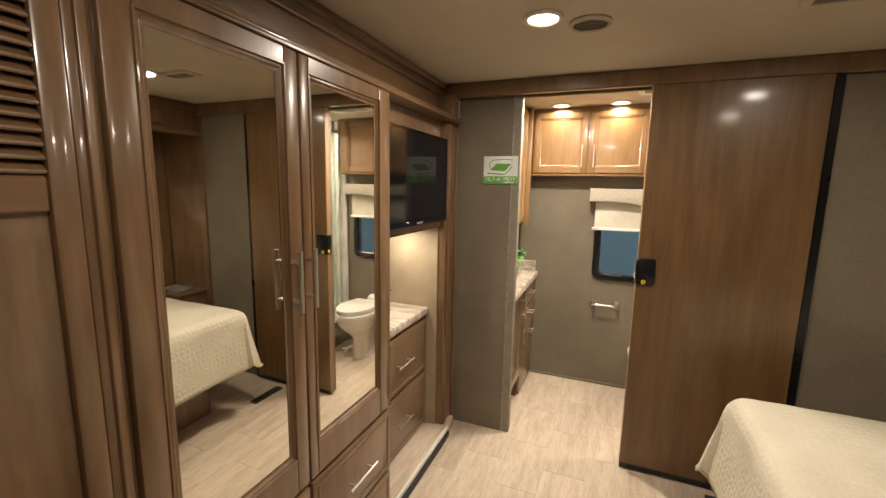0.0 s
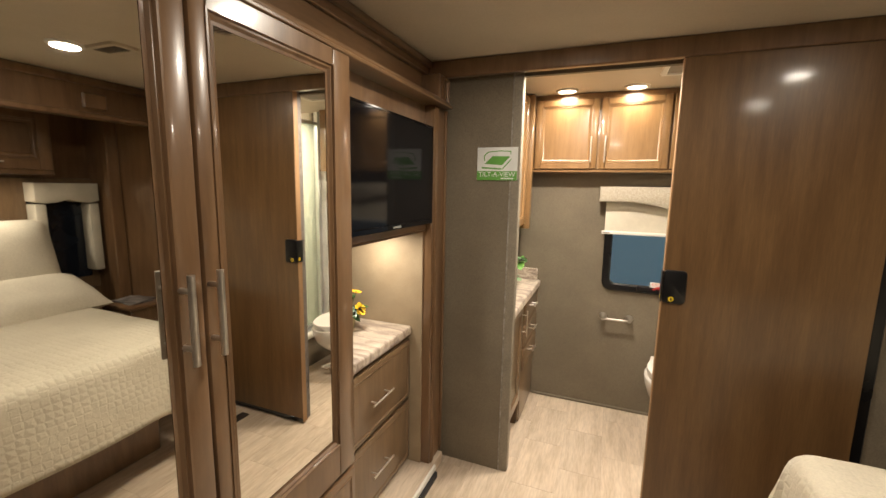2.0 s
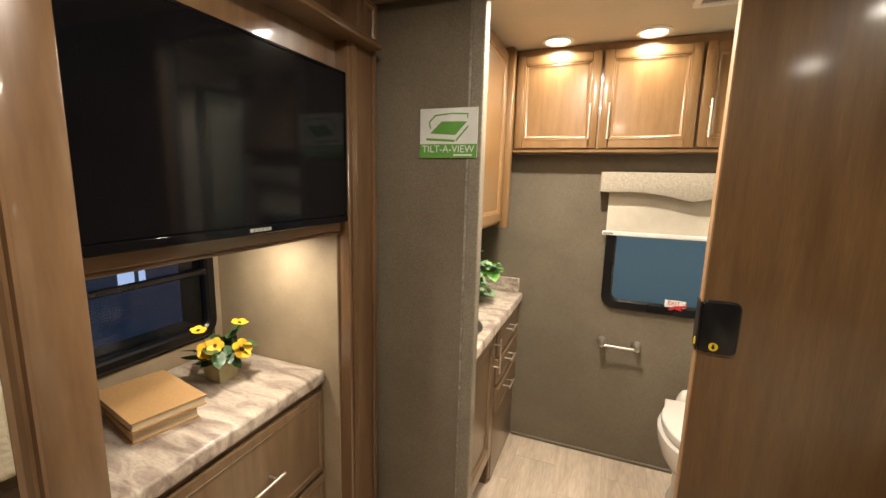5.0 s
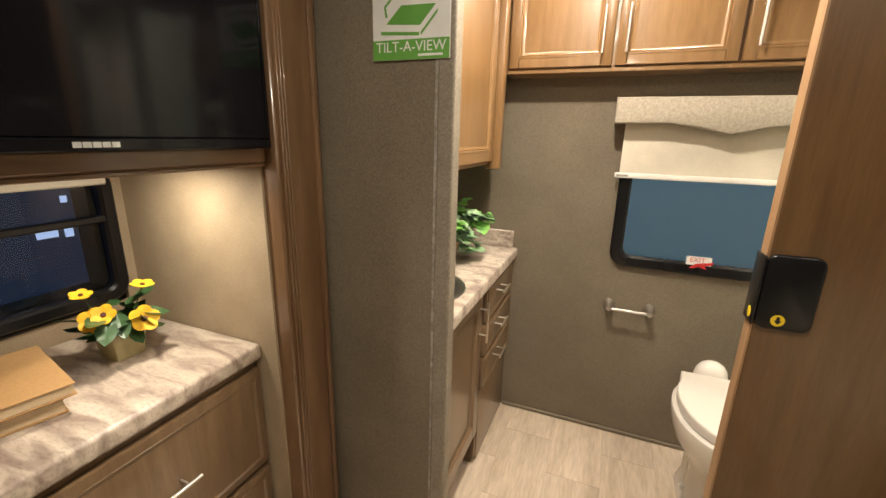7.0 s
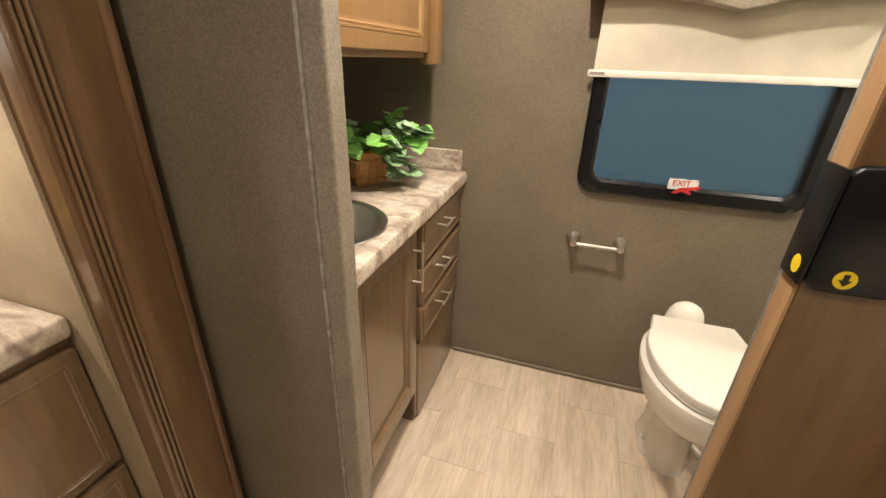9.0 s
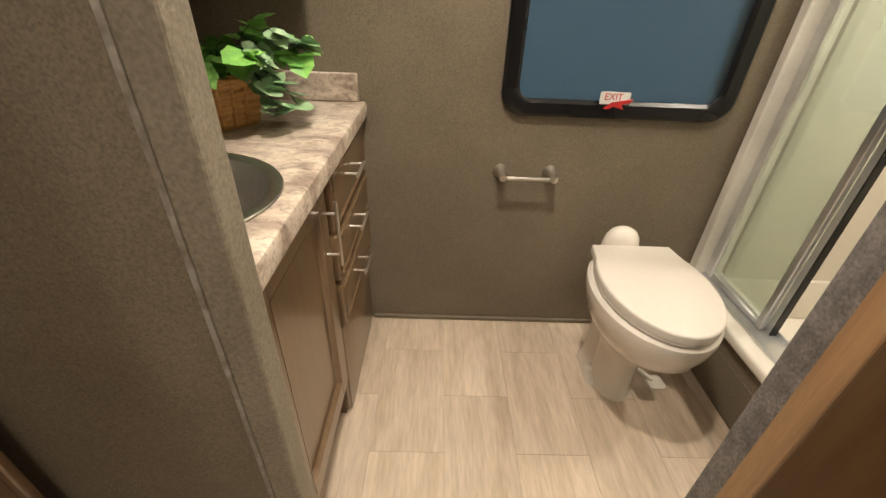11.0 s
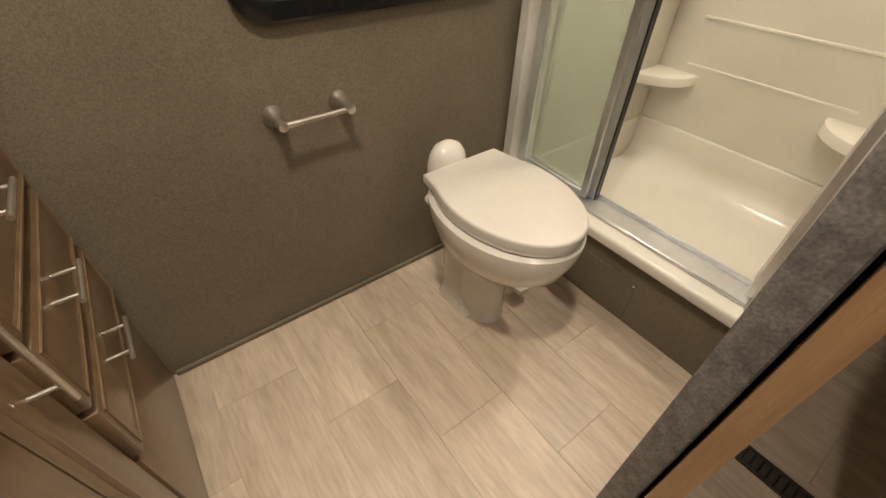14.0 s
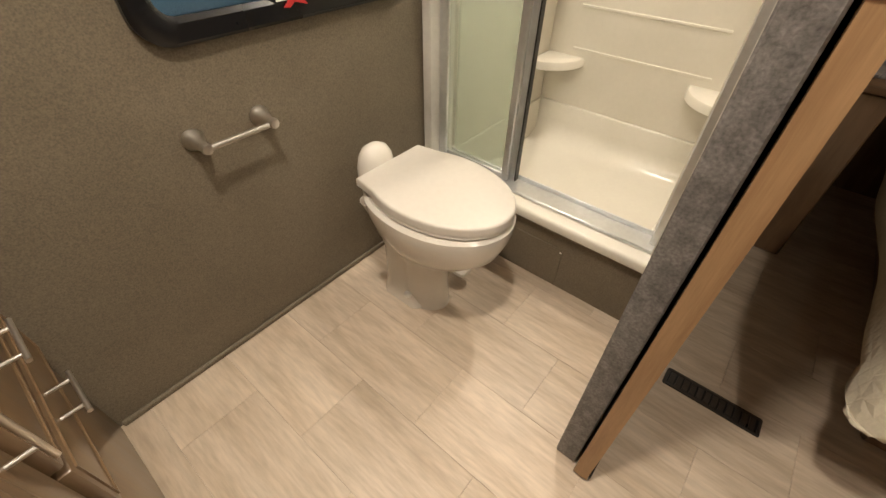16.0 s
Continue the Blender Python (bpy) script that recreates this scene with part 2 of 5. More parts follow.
def stone_material(name, turn, stretch, fleck_amount, vein_scale):
    """Cream laminate with drifting brown veins and dark flecks."""
    m = bpy.data.materials.new(name)
    m.use_nodes = True
    nt = m.node_tree
    n, l = nt.nodes, nt.links
    co = n.new("ShaderNodeTexCoord")
    mp = n.new("ShaderNodeMapping")
    mp.inputs["Rotation"].default_value = (0, 0, radians(turn))
    mp.inputs["Scale"].default_value = stretch
    l.new(co.outputs["Object"], mp.inputs["Vector"])

    def noise_node(scale, distortion, detail=8):
        t = n.new("ShaderNodeTexNoise")
        t.inputs["Scale"].default_value, t.inputs["Detail"].default_value, t.inputs["Distortion"].default_value = scale, detail, distortion
        l.new(mp.outputs[0], t.inputs["Vector"])
        return t
    vein, fleck = noise_node(vein_scale, 0.9), noise_node(85, 0.4, 4)
    ramp = n.new("ShaderNodeValToRGB")
    e = ramp.color_ramp.elements
    e[0].position, e[0].color = 0.32, (0.26, 0.195, 0.158, 1)
    e[1].position, e[1].color = 0.64, (0.60, 0.52, 0.425, 1)
    for pos, col in ((0.42, (0.35, 0.277, 0.223, 1)), (0.47, (0.43, 0.35, 0.282, 1)), (0.55, (0.51, 0.43, 0.345, 1))):
        k = e.new(pos)
        k.color = col
    l.new(vein.outputs[0], ramp.inputs[0])
    dark = n.new("ShaderNodeMapRange")
    dark.inputs["From Min"].default_value, dark.inputs["From Max"].default_value = 0.36, 0.50
    dark.inputs["To Min"].default_value, dark.inputs["To Max"].default_value = 0.6, 1.0
    l.new(fleck.outputs[0], dark.inputs[0])
    mix = n.new("ShaderNodeMix")
    mix.data_type, mix.blend_type = "RGBA", "MULTIPLY"
    mix.inputs[0].default_value = fleck_amount
    l.new(ramp.outputs[0], mix.inputs[6])
    l.new(dark.outputs[0], mix.inputs[7])
    p = n["Principled BSDF"]
    l.new(mix.outputs[2], p.inputs["Base Color"])
    p.inputs["Roughness"].default_value = 0.32
    return m


STONE = stone_material("brown_granite_laminate", 62, (0.8, 2.6, 1.7), 0.5, 9.5)
STONE_V = stone_material("brown_granite_laminate_turned", 60, (1.0, 1.7, 1.6), 0.85, 13.0)
CAPPAPER = material("taupe_linen_edge_wrap", (0.285, 0.245, 0.185), (0.230, 0.196, 0.146), 12, (1, 1, 1), 0.55, bump=0.3, fine=190, wear=0.3, contrast=(0.30, 0.70))
# Scuffs, with the corner's pale sheen put into the colour.
EDGETRIM = material("scuffed_edge_with_sheen", (0.39, 0.36, 0.32), (0.23, 0.195, 0.15), 34, (1, 1, 1), 0.6, bump=0.2, fine=90, wear=0.3)
GLOSSBLACK.node_tree.nodes["Principled BSDF"].inputs["Specular IOR Level"].default_value = 0.20
DOORWOOD.node_tree.nodes["Principled BSDF"].inputs["Coat Roughness"].default_value = 0.115
MIRROR = mirror_material()
QUILT = quilted_material()
FROST = pane_material("obscured_window_glass", (0.75, 0.88, 0.92), 0.30, 380)
TINT = pane_material("dark_tinted_glass", (0.35, 0.42, 0.55), 0.02, 0)
DUSK = backdrop_material("showroom_dusk", (0.13, 0.20, 0.24), (0.19, 0.30, 0.37), 0.55)
NIGHT = backdrop_material("showroom_dark", (0.04, 0.056, 0.092), (0.015, 0.021, 0.036), 0.9)
GLASS = glass_material()

# ---- mesh helpers ----
I4 = Matrix.Identity(4)
FACE_RIGHT = Matrix(((0, 0, 1, 0), (1, 0, 0, 0), (0, 1, 0, 0), (0, 0, 0, 1)))     # width along y, height along z, out along +x
FACE_FRONT = Matrix(((1, 0, 0, 0), (0, 0, -1, 0), (0, 1, 0, 0), (0, 0, 0, 1)))    # width along x, height along z, out along -y
FACE_LEFT = Matrix(((0, 0, -1, 0), (-1, 0, 0, 0), (0, 1, 0, 0), (0, 0, 0, 1)))    # out along -x
FACE_DOWN = Matrix(((1, 0, 0, 0), (0, -1, 0, 0), (0, 0, -1, 0), (0, 0, 0, 1)))    # out along -z


def bx(x0, x1, y0, y1, z0, z1, bev=0.0, seg=1, m=None):
    bm = bmesh.new()
    bmesh.ops.create_cube(bm, size=1.0)
    for v in bm.verts:
        v.co = Vector((x0 + (v.co.x + 0.5) * (x1 - x0), y0 + (v.co.y + 0.5) * (y1 - y0), z0 + (v.co.z + 0.5) * (z1 - z0)))
    if bev:
        bmesh.ops.bevel(bm, geom=list(bm.edges), offset=bev, segments=seg, affect="EDGES", profile=0.5)
    if m is not None:
        bm.transform(m)
    bmesh.ops.recalc_face_normals(bm, faces=bm.faces)
    return bm


def merged(*bms):
    out = bmesh.new()
    for b in bms:
        me = bpy.data.meshes.new("t")
        b.to_mesh(me)
        out.from_mesh(me)
        bpy.data.meshes.remove(me)
        b.free()
    return out


def rod(p0, p1, r, r2=None, seg=12):
    p0, p1 = Vector(p0), Vector(p1)
    d = p1 - p0
    bm = bmesh.new()
    bmesh.ops.create_cone(bm, cap_ends=True, segments=seg, radius1=r, radius2=r if r2 is None else r2, depth=d.length)
    bm.transform(Matrix.Translation((p0 + p1) / 2) @ d.to_track_quat("Z", "Y").to_matrix().to_4x4())
    return bm


def lathe(profile, centre, seg=32, sx=1.0, sy=1.0, m=None):
    """Turned body: profile rows (radius, height); ends close where radius is 0."""
    bm = bmesh.new()
    rings = []
    for r, z in profile:
        rings.append([bm.verts.new((sx * r * math.cos(2 * math.pi * i / seg), sy * r * math.sin(2 * math.pi * i / seg), z)) for i in range(seg)])
    for a, b in zip(rings, rings[1:]):
        for i in range(seg):
            bm.faces.new((a[i], a[(i + 1) % seg], b[(i + 1) % seg], b[i]))
    bmesh.ops.remove_doubles(bm, verts=bm.verts, dist=1e-6)
    bm.transform(Matrix.Translation(centre) @ (m or I4))
    bmesh.ops.recalc_face_normals(bm, faces=bm.faces)
    return bm


def loft(rings, cap=True):
    bm = bmesh.new()
    rows = [[bm.verts.new(p) for p in ring] for ring in rings]
    k = len(rows[0])
    for a, b in zip(rows, rows[1:]):
        for i in range(k):
            bm.faces.new((a[i], a[(i + 1) % k], b[(i + 1) % k], b[i]))
    if cap:
        bm.faces.new(rows[0][::-1])
        bm.faces.new(rows[-1])
    bmesh.ops.recalc_face_normals(bm, faces=bm.faces)
    return bm


def slab(points, z0, z1, bev=0.0, m=None, seg=2):
    """An upright prism over a plane outline."""
    bm = loft([[(x, y, z0) for x, y in points], [(x, y, z1) for x, y in points]])
    if bev:
        bmesh.ops.bevel(bm, geom=[e for e in bm.edges if abs(e.verts[0].co.z - e.verts[1].co.z) < 1e-6 and e.verts[0].co.z > z0 + 1e-6], offset=bev, segments=seg, affect="EDGES", profile=0.5)
    if m is not None:
        bm.transform(m)
    bmesh.ops.recalc_face_normals(bm, faces=bm.faces)
    return bm


def round_rect(x0, x1, y0, y1, r, k=6):
    pts = []
    for cx, cy, a in ((x1 - r, y1 - r, 0), (x0 + r, y1 - r, 90), (x0 + r, y0 + r, 180), (x1 - r, y0 + r, 270)):
        for i in range(k + 1):
            t = radians(a + 90 * i / k)
            pts.append((cx + r * math.cos(t), cy + r * math.sin(t)))
    return pts


def ring_frame(x0, x1, y0, y1, r, w, z0, z1, m, k=6):
    """A rounded frame of width w round an opening."""
    outer, inner = round_rect(x0, x1, y0, y1, r, k), round_rect(x0 + w, x1 - w, y0 + w, y1 - w, max(0.004, r - w * 0.6), k)
    bm = bmesh.new()
    rows = [[bm.verts.new((x, y, z)) for x, y in o] for o, z in ((outer, z0), (outer, z1 - 0.006), ([(a[0] * 0.85 + b[0] * 0.15, a[1] * 0.85 + b[1] * 0.15) for a, b in zip(outer, inner)], z1), ([(a[0] * 0.2 + b[0] * 0.8, a[1] * 0.2 + b[1] * 0.8) for a, b in zip(outer, inner)], z1), (inner, z1 - 0.008), (inner, z0))]
    n = len(outer)
    for a, b in zip(rows, rows[1:] + rows[:1]):
        for i in range(n):
            bm.faces.new((a[i], a[(i + 1) % n], b[(i + 1) % n], b[i]))
    bm.transform(m)
    bmesh.ops.recalc_face_normals(bm, faces=bm.faces)
    return bm


def moulding(x0, x1, y0, y1, w, h, n0, m):
    """A stepped picture-frame moulding inside a door's frame: from the outline inwards over w, up to h proud."""
    steps = ((0, 0.0), (0.0, h), (w * 0.18, h), (w * 0.28, h * 0.45), (w * 0.5, h * 0.6), (w * 0.72, h * 0.1), (w, 0.0))
    bm = bmesh.new()
    rows = []
    for d, z in steps:
        rows.append([bm.verts.new(p) for p in ((x0 + d, y0 + d, n0 + z), (x1 - d, y0 + d, n0 + z), (x1 - d, y1 - d, n0 + z), (x0 + d, y1 - d, n0 + z))])
    for a, b in zip(rows, rows[1:]):
        for i in range(4):
            bm.faces.new((a[i], a[(i + 1) % 4], b[(i + 1) % 4], b[i]))
    bm.transform(m)
    bmesh.ops.recalc_face_normals(bm, faces=bm.faces)
    return bm


def mesh_of(name, bm, mat, smooth=False):
    me = bpy.data.meshes.new(name)
    bm.to_mesh(me)
    bm.free()
    me.materials.append(mat)
    if smooth:
        me.polygons.foreach_set("use_smooth", [True] * len(me.polygons))
    return me


def smooth_by_angle(me, degrees=38):
    me.polygons.foreach_set("use_smooth", [True] * len(me.polygons))
    me.set_sharp_from_angle(angle=radians(degrees))


def part(name, bm, mat, parent=None, label="", smooth=True):
    me = mesh_of(name, bm, mat)
    if smooth:
        smooth_by_angle(me)
    ob = new(name, me)
    if parent is not None:
        ob.parent = parent
        root = parent
        base = Matrix.Identity(4)
        chain = []
        while root is not None:
            chain.append(root)
            root = root.parent
        for o in reversed(chain):
            base = base @ o.matrix_parent_inverse @ o.matrix_basis
        ob.matrix_parent_inverse = base.inverted()
    if label:
        tagged(ob, label)
    return ob


def thing(name, place, label, category, group="", kind=""):
    ob = new(name)
    ob.empty_display_size = 0.05
    ob.matrix_basis = Matrix.Translation(place)
    return tagged(ob, label, category, group, kind)


def solid(name, bm, mat, label, category, group="", kind="", smooth=True):
    return tagged(part(name, bm, mat, None, "", smooth), label, category, group, kind)


def setting(name, bm, mat, label, category="wall"):
    return solid(name, bm, mat, label, category, kind="structure", smooth=False)


def text_mesh(words, size, m, extrude=0.0004):
    cu = bpy.data.curves.new("writing", "FONT")
    cu.body, cu.size, cu.extrude, cu.align_x, cu.align_y = words, size, extrude, "CENTER", "CENTER"
    ob = new("writing_source", cu)
    dg = bpy.context.evaluated_depsgraph_get()
    me = bpy.data.meshes.new_from_object(ob.evaluated_get(dg))
    bm = bmesh.new()
    bm.from_mesh(me)
    bm.transform(m)
    bpy.data.objects.remove(ob)
    bpy.data.curves.remove(cu)
    bpy.data.meshes.remove(me)
    return bm


def at(face, x, y, z):
    return Matrix.Translation((x, y, z)) @ face


def bar_handle(parent, p0, p1, out, mat=STEEL, r=0.0045, inset=0.18, stand=0.03):
    """A round bar pull between p0 and p1 on two posts; out is the way it stands off."""
    p0, p1, out = Vector(p0), Vector(p1), Vector(out)
    d = p1 - p0
    a, b = p0 + out * stand, p1 + out * stand
    part("handle", merged(rod(a, b, r), rod(p0 + d * inset, p0 + d * inset + out * stand, r * 0.8), rod(p1 - d * inset, p1 - d * inset + out * stand, r * 0.8)), mat, parent, "slim brushed nickel bar handle")


def framed_door(name, parent, face, origin, w, h, mat, stile=0.06, thick=0.02, raised=True, label=""):
    """A frame-and-panel door; origin is its lower left corner on the cabinet's face."""
    m = at(face, *origin)
    door_ob = part(name, bx(stile - 0.004, w - stile + 0.004, stile - 0.004, h - stile + 0.004, 0.001, thick * 0.45, 0, 1, m), mat, parent, label)
    for a in (0, w - stile):
        part("stile", bx(a, a + stile, 0, h, 0, thick, 0.004, 2, m), mat, door_ob)
    for a in (0, h - stile):
        part("rail", bx(stile, w - stile, a, a + stile, 0, thick - 0.0005, 0.003, 1, m), mat, door_ob)
    part("bead", moulding(stile - 0.001, w - stile + 0.001, stile - 0.001, h - stile + 0.001, 0.022, thick * 0.5, thick * 0.5, m), mat, door_ob)
    if raised:
        i = stile + 0.028
        part("panel", bx(i, w - i, i, h - i, 0.002, thick * 0.8, 0.009, 1, m), mat, door_ob)
    return door_ob


def slab_front(name, parent, face, origin, w, h, mat, thick=0.02, label=""):
    m = at(face, *origin)
    return part(name, bx(0, w, 0, h, 0, thick, 0.005, 2, m), mat, parent, label)

# ---- the large structure ----
PY = 2.55          # bedroom side of the partition
DY = 2.514         # plane between the sliding door and the board behind it
DX0, DX1 = 0.506, 1.168     # the open door's edges
BY = 3.45          # bathroom's rear wall
floor = setting("floor", bx(-1.3, 3.0, -1.3, 3.6, -0.08, -0.0035), JOINT, "cream travertine-look vinyl plank floor", "floor")
setting("ceiling_bedroom", bx(-0.72, 3.0, -1.3, 2.545, CEIL, CEIL + 0.06), CEILING, "cream vinyl bedroom ceiling", "ceiling")
setting("ceiling_bathroom", bx(-0.66, 2.0, 2.583, 3.45, CEIL, CEIL + 0.06), CEILING, "cream vinyl bathroom ceiling", "ceiling")
setting("wall_partition_left", bx(-0.72, -0.150, PY, PY + 0.045, 0, CEIL + 0.03), PAPER, "taupe linen-papered partition beside the bathroom opening")
setting("wall_partition_right", bx(0.528, 3.0, DY + 0.006, DY + 0.056, 0, CEIL + 0.03, 0.003), SLATE, "grey concrete-look partition board behind the sliding door")
setting("wall_partition_paper", bx(DX1 + 0.041, 1.638, DY - 0.004, DY + 0.0055, 0, 1.934), PAPER, "taupe linen wallpaper on the partition")
setting("wall_partition_head", bx(-0.1065, 0.5275, PY + 0.005, PY + 0.032, 1.935, CEIL + 0.03), PAPER, "papered partition above the bathroom opening")
setting("trim_header", bx(-0.54, 3.0, DY - 0.037, DY - 0.0005, 1.938, CEIL - 0.001, 0.006, 2), WOOD, "dark stained wood header beam", "trim")
setting("wall_rear", merged(bx(-0.66, 0.300, BY, BY + 0.06, 0, CEIL + 0.06), bx(0.917, 2.0, BY, BY + 0.06, 0, CEIL + 0.06), bx(0.300, 0.917, BY, BY + 0.06, 0, 0.837), bx(0.300, 0.917, BY, BY + 0.06, 1.44, CEIL + 0.06)), PAPER, "taupe linen-papered bathroom rear wall")
setting("wall_vanity_side", bx(-0.68, -0.62, PY + 0.045, BY, 0, CEIL + 0.06), PAPER, "taupe linen-papered wall behind the vanity")
# Out of view; added only to close the bedroom.
setting("wall_south_unseen", bx(-1.3, 3.0, -1.36, -1.3, 0, CEIL + 0.06), PAPER, "unseen taupe papered wall added to close the room's near end", "wall")
setting("wall_head", bx(2.42, 2.48, -1.3, 2.5, 0, CEIL + 0.06), WOOD, "dark wood-panelled wall behind the bed head", "wall")
setting("backdrop_rear", bx(-0.3, 1.8, 3.95, 3.97, 0.2, 2.2), DUSK, "dusky showroom outside the bathroom window", "backdrop")
backdrop_side = setting("backdrop_side", bx(-1.9, -1.88, 0.8, 3.6, 0.2, 2.0), NIGHT, "dark showroom outside the slide-out window", "backdrop")
setting("wall_slide_outer", merged(bx(-1.16, -1.09, -1.3, 1.63, 0, CEIL + 0.06), bx(-1.16, -1.09, 2.31, 2.56, 0, CEIL + 0.06), bx(-1.16, -1.09, 1.63, 2.31, 0, 0.87), bx(-1.16, -1.09, 1.63, 2.31, 1.20, CEIL + 0.06)), PAPER, "outer wall of the wardrobe slide-out", "wall")
setting("baseboard_rear", bx(-0.137, 1.012, BY - 0.012, BY - 0.0005, 0.0, 0.018, 0.003), PAPER, "thin taupe base trim along the rear wall", "baseboard")
setting("trim_door_stop", bx(DX1 + 0.003, DX1 + 0.040, DY - 0.018, DY + 0.0055, 0, 1.934, 0.004), BLACK, "dark upright trim beside the sliding door", "trim")
setting("trim_opening_edge", bx(-0.1495, -0.107, PY - 0.0015, PY + 0.0465, 0, CEIL - 0.001, 0.006, 3), CAPPAPER, "taupe wrapped edge trim of the partition", "trim")
setting("trim_opening_seam", bx(-0.1545, -0.1475, PY - 0.0028, PY + 0.004, 0, CEIL - 0.002, 0.0012, 1), EDGETRIM, "scuffed seam with painted pale sheen along the partition's edge trim", "trim")

# right slide-out surround
setting("trim_bed_fascia", merged(bx(1.66, 1.72, -1.3, 2.5, 1.79, CEIL - 0.001, 0.006), bx(1.635, 1.66, 2.10, 2.22, 1.84, 1.93, 0.008), bx(1.625, 1.66, -1.3, 2.5, 1.79, 1.82, 0.008, 2), bx(1.64, 1.66, -1.3, 2.5, 1.97, CEIL - 0.001, 0.006)), WOOD, "dark wood fascia over the bed slide-out", "trim")
setting("trim_bed_pilaster", bx(2.05, 2.11, 2.42, 2.498, 0, 1.95, 0.006), WOOD, "dark wood pilaster beside the bed slide-out", "trim")
setting("wall_slide_end", bx(1.639, 2.42, 2.499, 2.5135, 0, 1.937), WOOD, "dark wood end panel of the bed slide-out", "wall")

# ---- left slide-out ----
before = set(bpy.data.objects)
plat = setting("floor_slide", bx(-1.09, -0.492, -0.6, 2.50, 0.0, 0.058, 0.004), PLANK, "raised slide-out floor with vinyl planking", "floor")
setting("trim_slide_edge", bx(-0.4915, -0.478, -0.6, 2.385, 0.034, 0.062, 0.004), WHITEPVC, "pale edge trim of the slide-out floor", "trim")
# The sweep's black also stands in for the dark gap under the slide-out.
solid("rubber_sweep", bx(-0.4915, -0.466, 0.2, 2.375, 0.0, 0.0335, 0.006, 2), RUBBER, "black rubber sweep filling the dark gap under the slide-out's edge", "rubber strip")

XF = -0.478     # wardrobe carcass face; doors stand 2 cm proud
fascia = thing("slide_fascia", (-0.6, 1.5, 1.74), "dark stained wood fascia with stepped crown moulding", "fascia", kind="structure")
part("board", bx(-0.68, -0.594, -0.6, 2.505, 1.825, CEIL - 0.001, 0.004), WOOD_FLAT, fascia)
part("crown_moulding", merged(bx(-0.60, -0.470, -0.6, 2.495, 1.798, 1.810, 0.003), bx(-0.60, -0.482, -0.6, 2.495, 1.810, 1.827, 0.007, 2), bx(-0.60, -0.50, -0.6, 2.495, 1.827, 1.838, 0.004, 2), bx(-0.60, -0.535, -0.6, 2.495, 1.838, 1.855, 0.006, 2)), WOOD_FLAT, fascia)
part("upper_moulding", merged(bx(-0.595, -0.579, -0.6, 2.505, 1.945, 1.957, 0.004, 2), bx(-0.595, -0.571, -0.6, 2.505, 1.985, CEIL - 0.001, 0.006, 2)), WOOD_FLAT, fascia)
blk = part("corner_block", bx(-0.60, -0.50, 2.405, 2.505, 1.80, 1.94, 0.008, 2), WOOD, fascia)
part("block_panel", moulding(2.418, 2.493, 1.815, 1.925, 0.02, 0.012, 0, at(FACE_RIGHT, -0.4995, 0, 0)), WOOD, fascia)

pil = thing("slide_pilaster", (-0.5, 2.46, 0.058), "stained wood pilaster with reeded edge", "pilaster", kind="structure")
part("post", bx(-0.60, -0.515, 2.374, 2.518, 0.058, 1.80, 0.004), WOOD, pil)
for py in (2.384, 2.394, 2.404):
    part("reed", bx(-0.516, -0.507, py, py + 0.007, 0.06, 1.795, 0.003, 2), WOOD, pil)
part("edge_bead", bx(-0.516, -0.503, 2.500, 2.517, 0.06, 1.795, 0.005, 2), WOOD, pil)

# wardrobe
ward = thing("wardrobe", (-0.75, 1.18, 0.058), "stained maple wardrobe with two mirrored doors over drawers", "wardrobe")
for y0, y1 in ((0.7125, 0.735), (1.635, 1.652)):
    part("side_panel", bx(-1.08, XF, y0, y1, 0.06, 1.797, 0.001), WOOD, ward)
part("base_panel", bx(-1.08, XF - 0.002, 0.736, 1.634, 0.06, 0.09), WOOD, ward)
part("top_panel", bx(-1.08, XF - 0.002, 0.736, 1.634, 1.75, 1.796), WOOD, ward)
part("face_frame", bx(-0.60, XF - 0.003, 0.736, 1.634, 0.0905, 1.7495), WOOD, ward)


def mirror_door(y0, y1, z0, z1, g, handle_y):
    w, h = y1 - y0, z1 - z0
    m = at(FACE_RIGHT, XF, y0, z0)
    gy0, gy1, gz0, gz1 = g[0] - y0, g[1] - y0, g[2] - z0, g[3] - z0
    t = 0.021
    bits = [bx(0, gy0 - 0.02, 0, h, 0, t, 0.005, 2, m), bx(gy1 + 0.02, w, 0, h, 0, t, 0.005, 2, m),
            bx(gy0 - 0.02, gy1 + 0.02, 0, gz0 - 0.02, 0, t - 0.0006, 0.003, 1, m), bx(gy0 - 0.02, gy1 + 0.02, gz1 + 0.02, h, 0, t - 0.0006, 0.003, 1, m),
            moulding(gy0 - 0.022, gy1 + 0.022, gz0 - 0.022, gz1 + 0.022, 0.024, 0.012, t - 0.010, m)]
    d = part("door", merged(*bits), WOOD, ward)
    part("mirror", bx(gy0 - 0.015, gy1 + 0.015, gz0 - 0.015, gz1 + 0.015, 0.004, 0.010, 0, 1, m), MIRROR, d, "clear silvered mirror pane", smooth=False)
    bar_handle(d, (XF + t, handle_y, 1.115), (XF + t, handle_y, 1.280), (1, 0, 0), r=0.0065)


mirror_door(0.716, 1.167, 0.572, 1.790, (0.790, 1.100, 0.695, 1.728), 1.122)
mirror_door(1.173, 1.650, 0.572, 1.790, (1.228, 1.555, 0.695, 1.728), 1.180)


